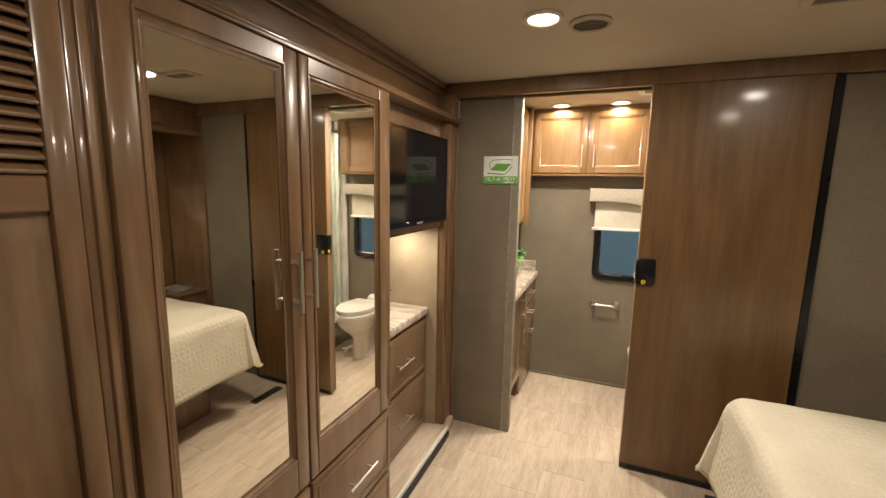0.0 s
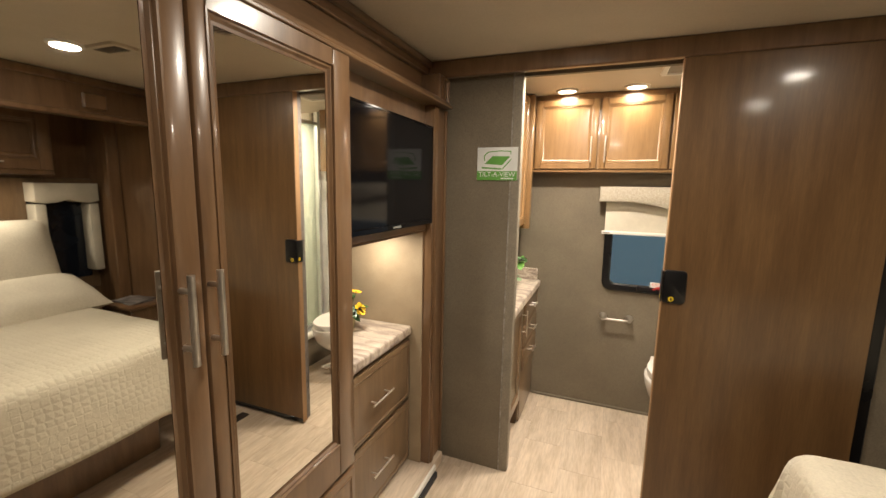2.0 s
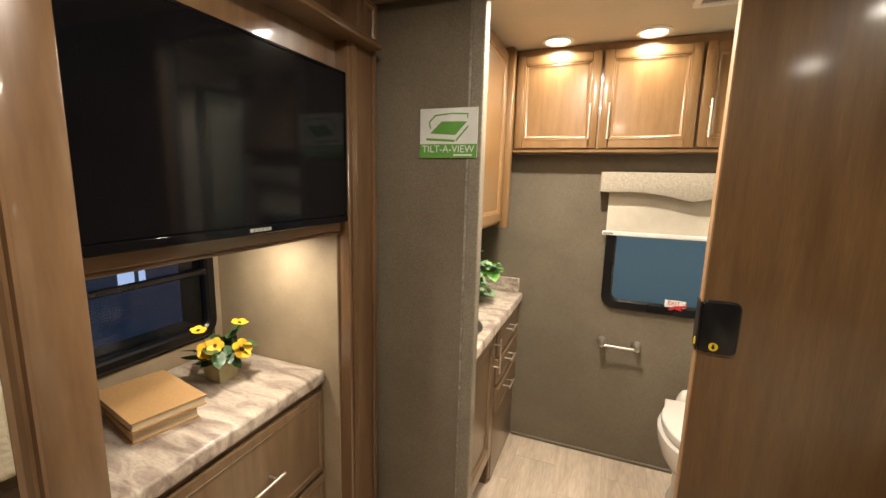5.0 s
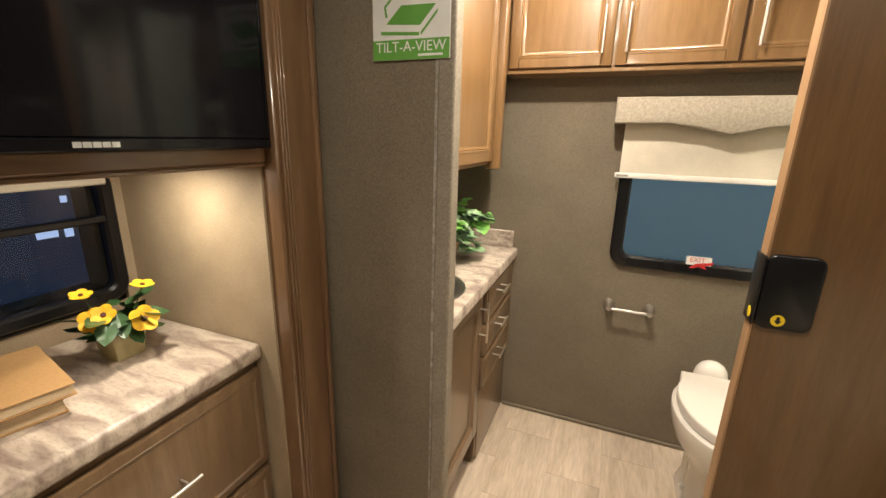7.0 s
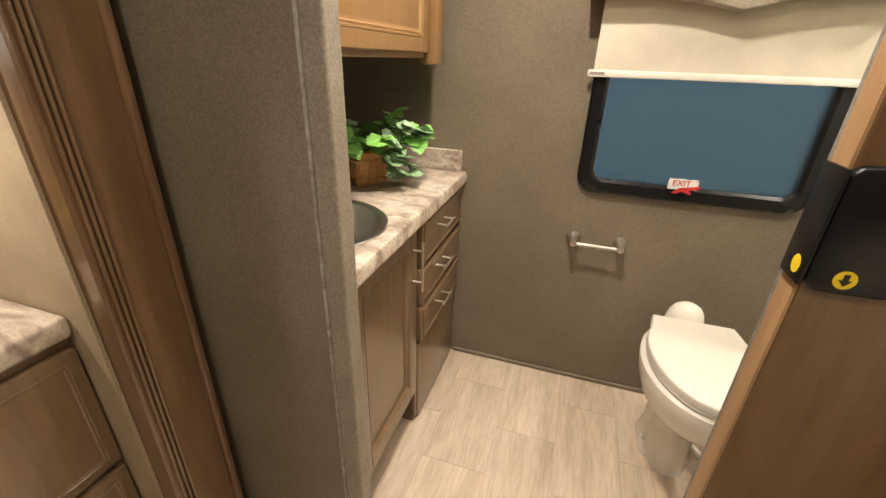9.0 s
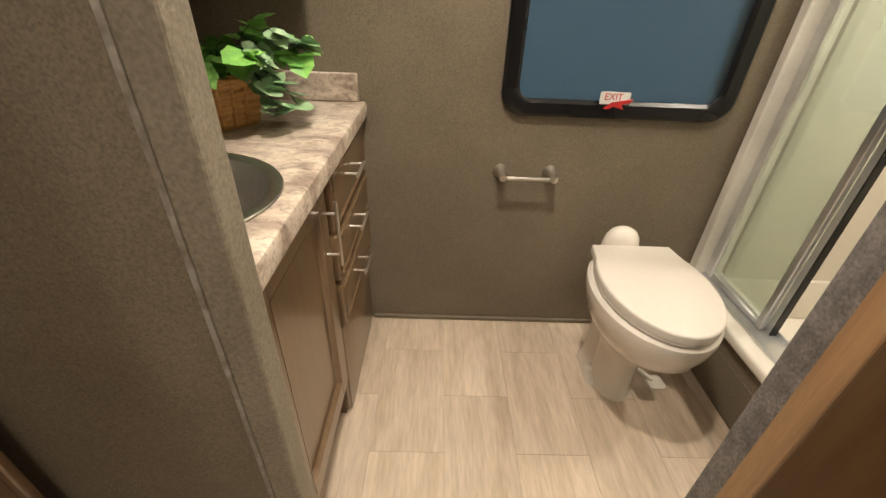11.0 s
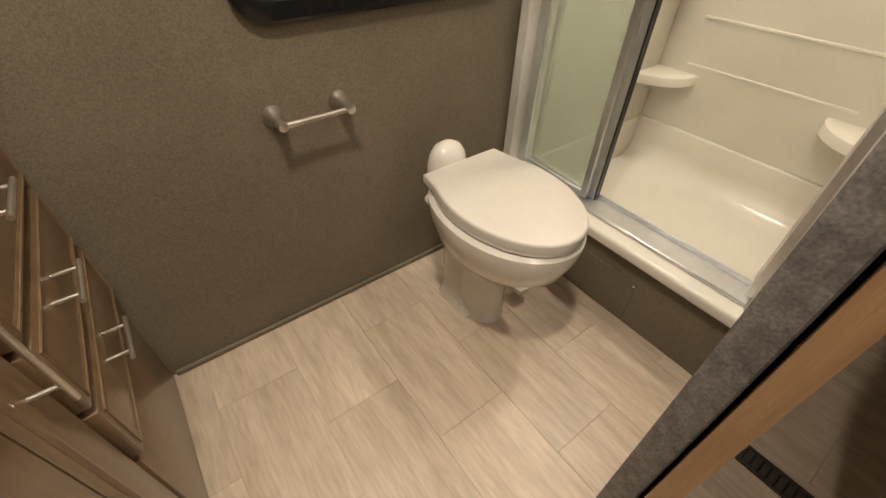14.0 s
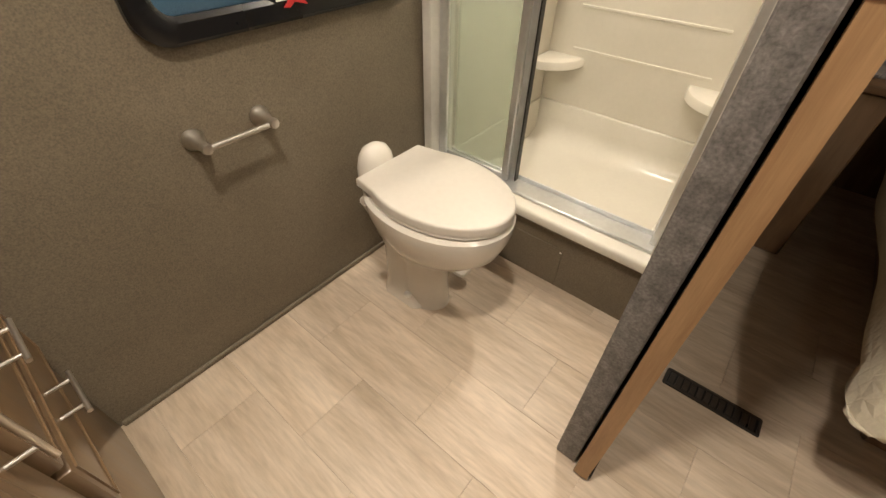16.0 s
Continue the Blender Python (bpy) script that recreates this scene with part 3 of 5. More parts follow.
def drawer(parent, face, origin, w, h, mat, handle, out, lip=True):
    d = slab_front("drawer_front", parent, face, origin, w, h, mat)
    m = at(face, *origin)
    part("panel_bead", moulding(0.022, w - 0.022, 0.022, h - 0.022, 0.014, 0.004, 0.0195, m), mat, d)
    bar_handle(d, handle[0], handle[1], out)
    return d


for y0, y1 in ((0.720, 1.164), (1.176, 1.647)):
    for z0, z1 in ((0.300, 0.560), (0.085, 0.288)):
        ym, zm = (y0 + y1) / 2, (z0 + z1) / 2
        drawer(ward, FACE_RIGHT, (XF + 0.003, y0, z0), y1 - y0, z1 - z0, WOOD, ((XF + 0.023, ym - 0.085, zm), (XF + 0.023, ym + 0.085, zm)), (1, 0, 0))

# louvred closet
lou = thing("louvred_closet", (-0.75, 0.36, 0.058), "stained maple closet with louvred upper door", "closet")
part("body", merged(bx(-1.08, XF, 0.04, 0.7095, 0.06, 1.797)), WOOD, lou)
part("filler_strip", merged(bx(XF, XF + 0.012, 0.672, 0.708, 0.06, 1.796, 0.005, 2), bx(XF, XF + 0.02, 0.686, 0.693, 0.06, 1.795, 0.003, 2)), WOOD, lou)
ld = part("door", bx(XF + 0.0005, XF + 0.008, 0.10, 0.630, 0.15, 1.405, 0), WOOD, lou)
for y0, y1 in ((0.04, 0.0995), (0.6305, 0.668)):
    part("stile", bx(XF + 0.0005, XF + 0.021, y0, y1, 0.09, 1.790, 0.005, 2), WOOD, ld)
for z0, z1 in ((0.09, 0.1495), (1.4055, 1.460), (1.745, 1.790)):
    part("rail", bx(XF + 0.0005, XF + 0.020, 0.10, 0.630, z0, z1, 0.004), WOOD_FLAT, ld)
for i in range(14):
    z = 1.468 + i * 0.0195
    part("slat", bx(-0.016, 0.016, 0.10, 0.630, -0.0035, 0.0035, 0.002, 1, pose(XF + 0.008, 0, z + 0.006, 0, 38, 0)), WOOD_FLAT, ld)

# dresser niche
niche = setting("wall_niche_side", bx(-1.09, -0.56, 2.366, 2.373, 0.06, 1.75), NICHEPAPER, "pale linen panel at the niche's side", "wall")
setting("wall_niche_back", merged(bx(-1.09, -1.075, 1.65, 2.3655, 0.06, 0.83), bx(-1.09, -1.075, 2.335, 2.3655, 0.83, 1.242), bx(-1.09, -1.075, 1.65, 2.335, 1.21, 1.242)), NICHEPAPER, "pale linen panel behind the dresser", "wall")
dresser = thing("dresser", (-0.84, 2.02, 0.058), "stained maple dresser with two drawers", "dresser")
DFX = -0.637
part("body", merged(bx(-1.07, DFX, 1.667, 2.3645, 0.06, 0.730)), VANITYWOOD, dresser)
for z0, z1 in ((0.412, 0.706), (0.085, 0.392)):
    zm = (z0 + z1) / 2
    drawer(dresser, FACE_RIGHT, (DFX, 1.675, z0), 0.685, z1 - z0, VANITYWOOD, ((DFX + 0.02, 1.975, zm), (DFX + 0.02, 2.142, zm)), (1, 0, 0))
solid("dresser_countertop", bx(-1.075, -0.610, 1.667, 2.3645, 0.7305, 0.775, 0.010, 3), STONE, "brown and cream granite-look laminate countertop", "countertop")

# niche window with raised shade
nw = thing("window_1", (-1.08, 2.0, 0.83), "dark tinted slide-out window in black frame", "window", kind="structure")
part("window_frame", ring_frame(1.60, 2.335, 0.845, 1.215, 0.05, 0.035, 0, 0.035, at(FACE_RIGHT, -1.09, 0, 0)), BLACK, nw)
part("pane", bx(-1.084, -1.078, 1.62, 2.31, 0.87, 1.20), TINT, nw, "dark window pane", smooth=False)
part("cross_rail", bx(-1.078, -1.058, 1.62, 2.315, 1.065, 1.085, 0.004), BLACK, nw)
part("shade_hem", bx(-1.055, -1.035, 1.62, 2.31, 1.168, 1.205, 0.004), SHADE, nw)

# television and its panel
tvp = thing("niche_cabinet", (-0.6, 2.02, 1.244), "stained maple cabinet front above the dresser niche", "cabinet")
part("back_panel", bx(-0.602, -0.557, 1.667, 2.373, 1.244, 1.797), WOOD, tvp)
part("bottom_board", bx(-1.07, -0.547, 1.667, 2.373, 1.235, 1.2435, 0.002), WOOD_FLAT, tvp)
part("lip", bx(-0.557, -0.545, 1.667, 2.373, 1.2436, 1.278, 0.004), WOOD_FLAT, tvp)
tv = thing("television", (-0.5, 2.0, 1.278), "black flat-screen television on the slide-out panel", "television")
part("casing", bx(-0.556, -0.510, 1.672, 2.350, 1.278, 1.702, 0.006, 2), BLACK, tv)
part("screen", bx(-0.5098, -0.507, 1.680, 2.342, 1.298, 1.694, 0.001), GLOSSBLACK, tv, "glossy black screen", smooth=False)
part("bezel", merged(bx(-0.5098, -0.5035, 1.672, 2.350, 1.278, 1.297, 0.002), bx(-0.5098, -0.5055, 1.672, 1.6955, 1.297, 1.702, 0.001), bx(-0.5098, -0.5055, 2.3425, 2.350, 1.297, 1.702, 0.001), bx(-0.5098, -0.5055, 1.6955, 2.3425, 1.695, 1.702, 0.001)), GLOSSBLACK, tv)
part("maker_mark", merged(*[bx(-0.5036, -0.5028, 1.983 + i * 0.0125, 1.994 + i * 0.0125, 1.2835, 1.2915) for i in range(5)]), ALU, tv, "small grey maker's mark", smooth=False)

OUT = Matrix.Translation((0.050, 0, 0))      # how far the slide-out stands into the room
bpy.context.view_layer.update()
for o in set(bpy.data.objects) - before:
    if o.parent is None:
        o.matrix_basis = OUT @ o.matrix_basis

for y0, y1, z0, z1 in ((2.512, 2.585, 0.868, 0.932), (2.608, 2.638, 0.860, 0.924), (2.616, 2.639, 1.006, 1.034)):
    part("distant_lamp", bx(-1.8795, -1.872, y0, y1, z0, z1, 0.002), FARLAMP, backdrop_side, "white showroom light glowing outside")

# sliding door
door = thing("sliding_door", (0.86, 2.51, 0.012), "cherry-stained sliding bathroom door standing open", "door")
part("panel", bx(DX0 + 0.0035, DX1, DY - 0.034, DY, 0.012, 1.937, 0.002), DOORWOOD, door)
part("edge_band", bx(DX0, DX0 + 0.0034, DY - 0.0335, DY - 0.0005, 0.012, 1.937), EDGEWOOD, door, "raw light wood edge", smooth=False)
part("bottom_sweep", bx(DX0 + 0.001, DX1 - 0.002, DY - 0.039, DY - 0.0342, 0.012, 0.035, 0.002), BLACK, door)
part("roller_guide", rod((DX0 + 0.012, DY - 0.017, 0.002), (DX0 + 0.012, DY - 0.017, 0.0118), 0.006), BLACK, door)
lat = part("latch", merged(slab(round_rect(DX0 + 0.001, DX0 + 0.084, 0.995, 1.130, 0.016), 0, 0.010, 0.004, at(FACE_FRONT, 0, DY - 0.0341, 0)), bx(DX0 - 0.004, DX0 - 0.0003, DY - 0.044, DY + 0.003, 0.999, 1.126, 0.0015, 2)), BLACK, door, "black wrap-round latch plate")
SKX, SKZ = DX0 + 0.034, 1.013
part("sticker", slab([(SKX + 0.0105 * math.cos(a * math.pi / 10), SKZ + 0.0105 * math.sin(a * math.pi / 10)) for a in range(20)], 0, 0.0006, 0, at(FACE_FRONT, 0, DY - 0.0443, 0)), YELLOW, lat, "round yellow sticker", smooth=False)
part("sticker", slab([(0.0085 * math.cos(a * math.pi / 10), 1.018 + 0.0105 * math.sin(a * math.pi / 10)) for a in range(20)], 0, 0.0006, 0, at(FACE_LEFT, DX0 - 0.0042, DY - 0.027, 0)), YELLOW, lat, "round yellow sticker", smooth=False)
part("arrow", slab([(SKX - 0.006, SKZ), (SKX, SKZ - 0.007), (SKX + 0.006, SKZ), (SKX + 0.0025, SKZ), (SKX + 0.0025, SKZ + 0.007), (SKX - 0.0025, SKZ + 0.007), (SKX - 0.0025, SKZ)], 0, 0.0006, 0, at(FACE_FRONT, 0, DY - 0.0451, 0)), BLACK, lat, smooth=False)

# sign on the partition
sign = thing("wall_sign", (-0.215, PY, 1.477), "white and green printed card sign on the partition", "sign")
SM = at(FACE_FRONT, -0.215, PY - 0.0035, 1.5525)
part("card", bx(-0.096, 0.096, -0.0755, 0.0755, 0, 0.003, 0.0005, 1, SM), SIGNWHITE, sign, smooth=False)
part("green_band", bx(-0.0955, 0.0955, -0.075, -0.033, 0.003, 0.0035, 0, 1, SM), SIGNGREEN, sign, smooth=False)
part("bed_picture", merged(slab([(-0.060, 0.000), (0.024, -0.006), (0.062, 0.034), (-0.022, 0.036)], 0.003, 0.0036, 0, SM),
                           slab([(-0.074, -0.014), (0.022, -0.020), (0.022, -0.027), (-0.074, -0.021)], 0.003, 0.0036, 0, SM),
                           slab([(0.026, -0.020), (0.066, 0.024), (0.066, 0.017), (0.026, -0.027)], 0.003, 0.0036, 0, SM),
                           slab([(-0.062, 0.014), (-0.066, 0.036), (-0.045, 0.056), (0.012, 0.061), (0.012, 0.057), (-0.042, 0.052), (-0.061, 0.034), (-0.057, 0.014)], 0.003, 0.0036, 0, SM),
                           slab([(0.012, 0.061), (0.066, 0.058), (0.064, 0.044), (0.061, 0.044), (0.062, 0.054), (0.012, 0.057)], 0.003, 0.0036, 0, SM)), SIGNGREEN, sign, smooth=False)
part("writing", text_mesh("TILT-A-VIEW", 0.031, SM @ Matrix.Translation((0.0, -0.049, 0.0037))), SIGNWHITE, sign, smooth=False)
part("small_print", bx(0.02, 0.08, -0.069, -0.064, 0.0036, 0.0039, 0, 1, SM), SIGNWHITE, sign, smooth=False)

# ---- ceiling fittings ----


def puck(lit=True):
    ob = thing("ceiling_light", (0, 0, 0), "round recessed ceiling light, lit", "ceiling light", "recessed ceiling lights")
    part("trim_ring", lathe([(0.050, 0.0), (0.066, 0.0), (0.068, -0.004), (0.064, -0.009), (0.052, -0.010), (0.048, -0.005), (0.048, 0.0)], (0, 0, 0), 32), WHITEPVC, ob)
    part("lens", lathe([(0.0, -0.004), (0.047, -0.004), (0.047, -0.001), (0.0, -0.001)], (0, 0, 0), 32), LENS, ob, "glowing lamp lens")
    return ob


first = puck()
# These spots include the unseen lights added to both lists.
spots = BED_LIGHTS + BATH_LIGHTS
first.matrix_basis = Matrix.Translation((*spots[0], CEIL))
for lx, ly in spots[1:]:
    copy_thing(first, Matrix.Translation((lx, ly, CEIL)))
vent = thing("ceiling_vent", (0.256, 1.843, CEIL), "round cream ceiling vent with slats", "vent")
part("rim", lathe([(0.055, 0), (0.070, 0), (0.070, -0.006), (0.060, -0.014), (0.055, -0.010), (0.055, 0)], (0.256, 1.843, CEIL), 32), CEILING, vent)
for i in range(5):
    o = -0.04 + 0.02 * i
    part("slat", bx(-math.sqrt(0.055 ** 2 - o * o), math.sqrt(0.055 ** 2 - o * o), -0.008, 0.008, -0.001, 0.001, 0, 1, pose(0.256, 1.843 + o, CEIL - 0.009, 30, 0, 0)), VENTGREY, vent)
acv = thing("air_conditioner_vent", (0.94, 1.86, CEIL), "grey ceiling air vent with slats", "vent")
part("frame", ring_frame(0.84, 1.04, 1.80, 1.92, 0.02, 0.03, 0, 0.012, Matrix.Translation((0, 0, CEIL)) @ Matrix.Diagonal((1, 1, -1, 1))), CEILING, acv)
for i in range(9):
    part("slat", bx(0.865, 1.015, -0.007, 0.012, -0.001, 0.001, 0, 1, pose(0, 1.832 + i * 0.007, CEIL - 0.008, 30, 0, 0)), VENTGREY, acv)

# ---- bed ----
BX0, BX1, BY0, BY1, BTOP = 0.910, 2.40, 0.70, 2.075, 0.670
bed = thing("bed", (1.9, 1.47, 0), "made-up bed with dark wooden base", "bed")
part("base", bx(1.05, 2.38, 0.78, 1.99, 0.0, 0.30, 0.01), WOOD, bed)
part("mattress", bx(BX0 + 0.02, BX1, BY0 + 0.02, BY1 - 0.02, 0.302, BTOP - 0.014, 0.05, 3), PILLOW, bed)
part("headboard", bx(2.36, 2.418, 0.62, 1.80, 0.30, 1.15, 0.015, 2), WOOD, bed, "dark wood headboard")


def quilt_mesh():
    """A coverlet that lies on the mattress and hangs over its foot and both sides, longest at the corners."""
    bm = bmesh.new()
    drop, r = 0.40, 0.06
    us = np.linspace(-drop, BX1 - BX0 - 0.35, 66)
    vs = np.linspace(-drop, BY1 - BY0 + drop, 88)
    rows = []
    for u in us:
        row = []
        for v in vs:
            du, dv = max(0.0, -u), max(0.0, -v, v - (BY1 - BY0))
            side = -1 if v < 0 else 1
            x = BX0 + max(u, 0)
            y = BY0 + min(max(v, 0), BY1 - BY0)

            def fall(d):
                a = min(d / r, math.pi / 2)
                return r * math.sin(a), r * (1 - math.cos(a)) + max(0, d - r * math.pi / 2)
            if du and dv:
                d = min(math.hypot(du, dv), drop * 1.06)
                out, down = fall(d)
                out += 0.10 * down
                x -= (out + 0.10 * down) * du / math.hypot(du, dv) * (1 + 0.25 * min(du, dv) / drop)
                y += side * out * dv / math.hypot(du, dv) * (1 + 0.25 * min(du, dv) / drop)
                down = down * 0.93
            else:
                out, down = fall(du + dv)
                out += (0.12 if du else 0.03) * down
                if du:
                    x -= out + 0.010 * math.sin(9 * v) * min(1, du / 0.15)
                if dv:
                    y += side * (out + 0.010 * math.sin(9 * u + 1) * min(1, dv / 0.15))
            wav = 0.005 * noise.noise((u * 3, v * 3, 0)) + 0.0025 * noise.noise((u * 11, v * 11, 3))
            z = BTOP - down + wav + 0.006
            x -= wav * min(1, du * 8)
            row.append(bm.verts.new((x, y, max(z, 0.05))))
        rows.append(row)
    for a, b in zip(rows, rows[1:]):
        for i in range(len(vs) - 1):
            bm.faces.new((a[i], a[i + 1], b[i + 1], b[i]))
    bmesh.ops.recalc_face_normals(bm, faces=bm.faces)
    return bm


quilt = solid("bedspread", quilt_mesh(), QUILT, "cream quilted bedspread hanging over the bed's foot", "bedspread")
sol = quilt.modifiers.new("thickness", "SOLIDIFY")
sol.thickness, sol.offset = 0.008, -1
for p in quilt.data.polygons:
    p.use_smooth = True


def pillow(name, w, h, t, m, label):
    bm = bmesh.new()
    n = 18
    for s in (1, -1):
        rows = []
        for i in range(n + 1):
            row = []
            for j in range(n + 1):
                a, b = 2 * i / n - 1, 2 * j / n - 1
                pa, pb = 1 - 0.06 * (1 - b * b), 1 - 0.06 * (1 - a * a)
                hgt = t / 2 * (max(0, 1 - a ** 4) * max(0, 1 - b ** 4)) ** 0.55
                hgt *= 1 + 0.06 * noise.noise((a * 2, b * 2, s + w))
                row.append(bm.verts.new((a * w / 2 * pb, b * h / 2 * pa, s * hgt)))
            rows.append(row)
        for r0, r1 in zip(rows, rows[1:]):
            for k in range(n):
                f = (r0[k], r0[k + 1], r1[k + 1], r1[k])
                bm.faces.new(f if s < 0 else f[::-1])
    bmesh.ops.remove_doubles(bm, verts=bm.verts, dist=1e-5)
    bm.transform(m)
    bmesh.ops.recalc_face_normals(bm, faces=bm.faces)
    return solid(name, bm, PILLOW, label, "pillow", "pillows on the bed")


for py in (1.12, 1.86):
    pillow("pillow", 0.68, 0.56, 0.20, pose(2.23, py - 0.03, 0.92, 0, 0, 0) @ pose(0, 0, 0, 0, -72, 0) @ pose(0, 0, 0, 0, 0, 90), "plump cream sham leaning on the headboard")
    pillow("pillow", 0.60, 0.44, 0.17, pose(1.98, py + 0.06, 0.742, 0, 0, 0) @ pose(0, 0, 0, 0, -18, 0) @ pose(0, 0, 0, 0, 0, 90), "flat cream pillow lying on the bedspread")
pillow("pillow", 0.42, 0.36, 0.15, pose(1.86, 1.40, 0.80, 0, 0, 0) @ pose(0, 0, 0, 0, -50, 0) @ pose(0, 0, 0, 0, 0, 90), "small cream scatter pillow")

ns = thing("nightstand", (1.87, 2.41, 0), "dark stained wooden nightstand beside the bed", "nightstand")
part("body", bx(1.70, 2.005, 2.275, 2.510, 0, 0.605, 0.006), WOOD, ns)
part("top", bx(1.685, 2.012, 2.26, 2.514, 0.6055, 0.63, 0.006, 2), WOOD_FLAT, ns)
for i, (a, s) in enumerate(((8, 0), (-14, 0.008))):
    solid("magazine", bx(-0.10, 0.10, -0.075, 0.075, 0, 0.007, 0.001, 1, pose(1.85, 2.39, 0.6305 + s, 0, 0, a)), MAGAZINE, "glossy printed magazine on the nightstand", "magazine", "magazines on the nightstand")

HX = 2.42
hw = thing("window_2", (2.4, 2.28, 0.85), "bedside window with cream valance box", "window", kind="structure")
part("surround", bx(HX - 0.022, HX - 0.0005, 1.98, 2.497, 0.66, 1.455, 0.006), VANITYWOOD, hw, "wood window surround")
part("pane", bx(HX - 0.032, HX - 0.0225, 2.12, 2.44, 0.75, 1.32), DARKGLASS, hw, "dark window pane", smooth=False)
part("valance", slab([(-2.475, 1.42), (-2.475, 1.30), (-2.425, 1.285), (-2.355, 1.292), (-2.295, 1.31), (-2.235, 1.292), (-2.165, 1.285), (-2.115, 1.30), (-2.115, 1.42)], 0.0, 0.12, 0.008, at(FACE_LEFT, HX - 0.0225, 0, 0)), SHADE, hw, "cream scalloped valance box")
for y0 in (2.115, 2.415):
    part("valance_leg", bx(HX - 0.132, HX - 0.0225, y0, y0 + 0.06, 0.80, 1.282, 0.008, 2), SHADE, hw, "cream valance leg")

oh = thing("overhead_cabinet", (2.25, 1.3, 1.47), "dark stained overhead cabinets above the bed", "cabinet")
part("body", bx(2.12, HX - 0.0005, 0.20, 2.16, 1.47, CEIL - 0.002, 0.004), WOOD, oh)
for y0 in (0.21, 0.86, 1.51):
    w = 0.635
    d = framed_door("door", oh, FACE_LEFT, (2.12, y0 + w, 1.50), w, 0.36, WOOD)
    bar_handle(d, (2.10, y0 + 0.23, 1.54), (2.10, y0 + 0.40, 1.54), (-1, 0, 0))
rl = thing("reading_light", (2.20, 1.78, 1.47), "small round reading light under the overhead cabinet, lit", "reading light")
part("trim_ring", lathe([(0.030, 0.0), (0.042, 0.0), (0.043, -0.004), (0.036, -0.008), (0.030, -0.004), (0.030, 0.0)], (2.20, 1.78, 1.4695), 24), WHITEPVC, rl)
part("lens", lathe([(0.0, -0.003), (0.029, -0.003), (0.029, -0.001), (0.0, -0.001)], (2.20, 1.78, 1.4695), 24), LENS, rl, "glowing lamp lens")

# floor register near the bed
reg = thing("floor_register", (0.918, 2.31, 0), "dark brown metal floor register", "floor vent")
part("frame", ring_frame(0.888, 0.948, 2.185, 2.43, 0.006, 0.010, 0.0005, 0.005, I4), REGISTER, reg)
# Black sheet standing in for the darkness between the slats.
part("slot_dark", bx(0.897, 0.939, 2.194, 2.421, 0.0004, 0.0016), BLACK, reg, smooth=False)
for i in range(12):
    part("slat", bx(0.899, 0.937, 2.200 + i * 0.0185, 2.2135 + i * 0.0185, 0.0017, 0.0042), REGISTER, reg)

# ---- bathroom ----
VX = -0.141
vanity = thing("vanity_cabinet", (-0.37, 3.02, 0), "stained maple vanity with one door and three drawers", "vanity")
part("body", bx(-0.615, VX - 0.02, 2.60, 3.445, 0.15, 0.665), VANITYWOOD, vanity)
part("drawer_box", bx(-0.615, VX - 0.02, 3.02, 3.445, 0.6655, 0.789), VANITYWOOD, vanity)
part("front_board", bx(VX - 0.036, VX - 0.02, 2.60, 3.0195, 0.6655, 0.789), VANITYWOOD, vanity)
part("end_board", bx(-0.615, VX - 0.0365, 2.60, 2.612, 0.6655, 0.789), VANITYWOOD, vanity)
part("toe_kick", bx(-0.615, VX - 0.06, 2.60, 3.004, 0.0, 0.1495), VANITYWOOD, vanity)
part("lower_box", bx(-0.615, VX - 0.02, 3.005, 3.445, 0.0, 0.1495), VANITYWOOD, vanity)
part("mullion", bx(VX - 0.0195, VX - 0.006, 2.998, 3.014, 0.03, 0.788, 0.003), VANITYWOOD, vanity)
vd = framed_door("door", vanity, FACE_RIGHT, (VX - 0.02, 2.612, 0.165), 0.384, 0.613, VANITYWOOD, 0.055, 0.022, raised=False)
bar_handle(vd, (VX + 0.002, 2.962, 0.585), (VX + 0.002, 2.962, 0.742), (1, 0, 0), r=0.004)
for z0, z1 in ((0.634, 0.779), (0.497, 0.622), (0.352, 0.485)):
    d = part("drawer_front", bx(0, 0.420, 0, z1 - z0, 0, 0.030, 0.006, 2, at(FACE_RIGHT, VX - 0.019, 3.016, z0)), VANITYWOOD, vanity)
    part("panel_bead", moulding(0.012, 0.408, 0.012, z1 - z0 - 0.012, 0.012, 0.003, 0.0298, at(FACE_RIGHT, VX - 0.019, 3.016, z0)), VANITYWOOD, d)
    zm = (z0 + z1) / 2 + 0.018
    bar_handle(d, (VX + 0.011, 3.135, zm), (VX + 0.011, 3.237, zm), (1, 0, 0), r=0.004, stand=0.034)
slab_front("lower_panel", vanity, FACE_RIGHT, (VX - 0.019, 3.016, 0.012), 0.420, 0.328, VANITYWOOD, 0.018)

SX, SY, SRX, SRY = -0.368, 2.792, 0.203, 0.178


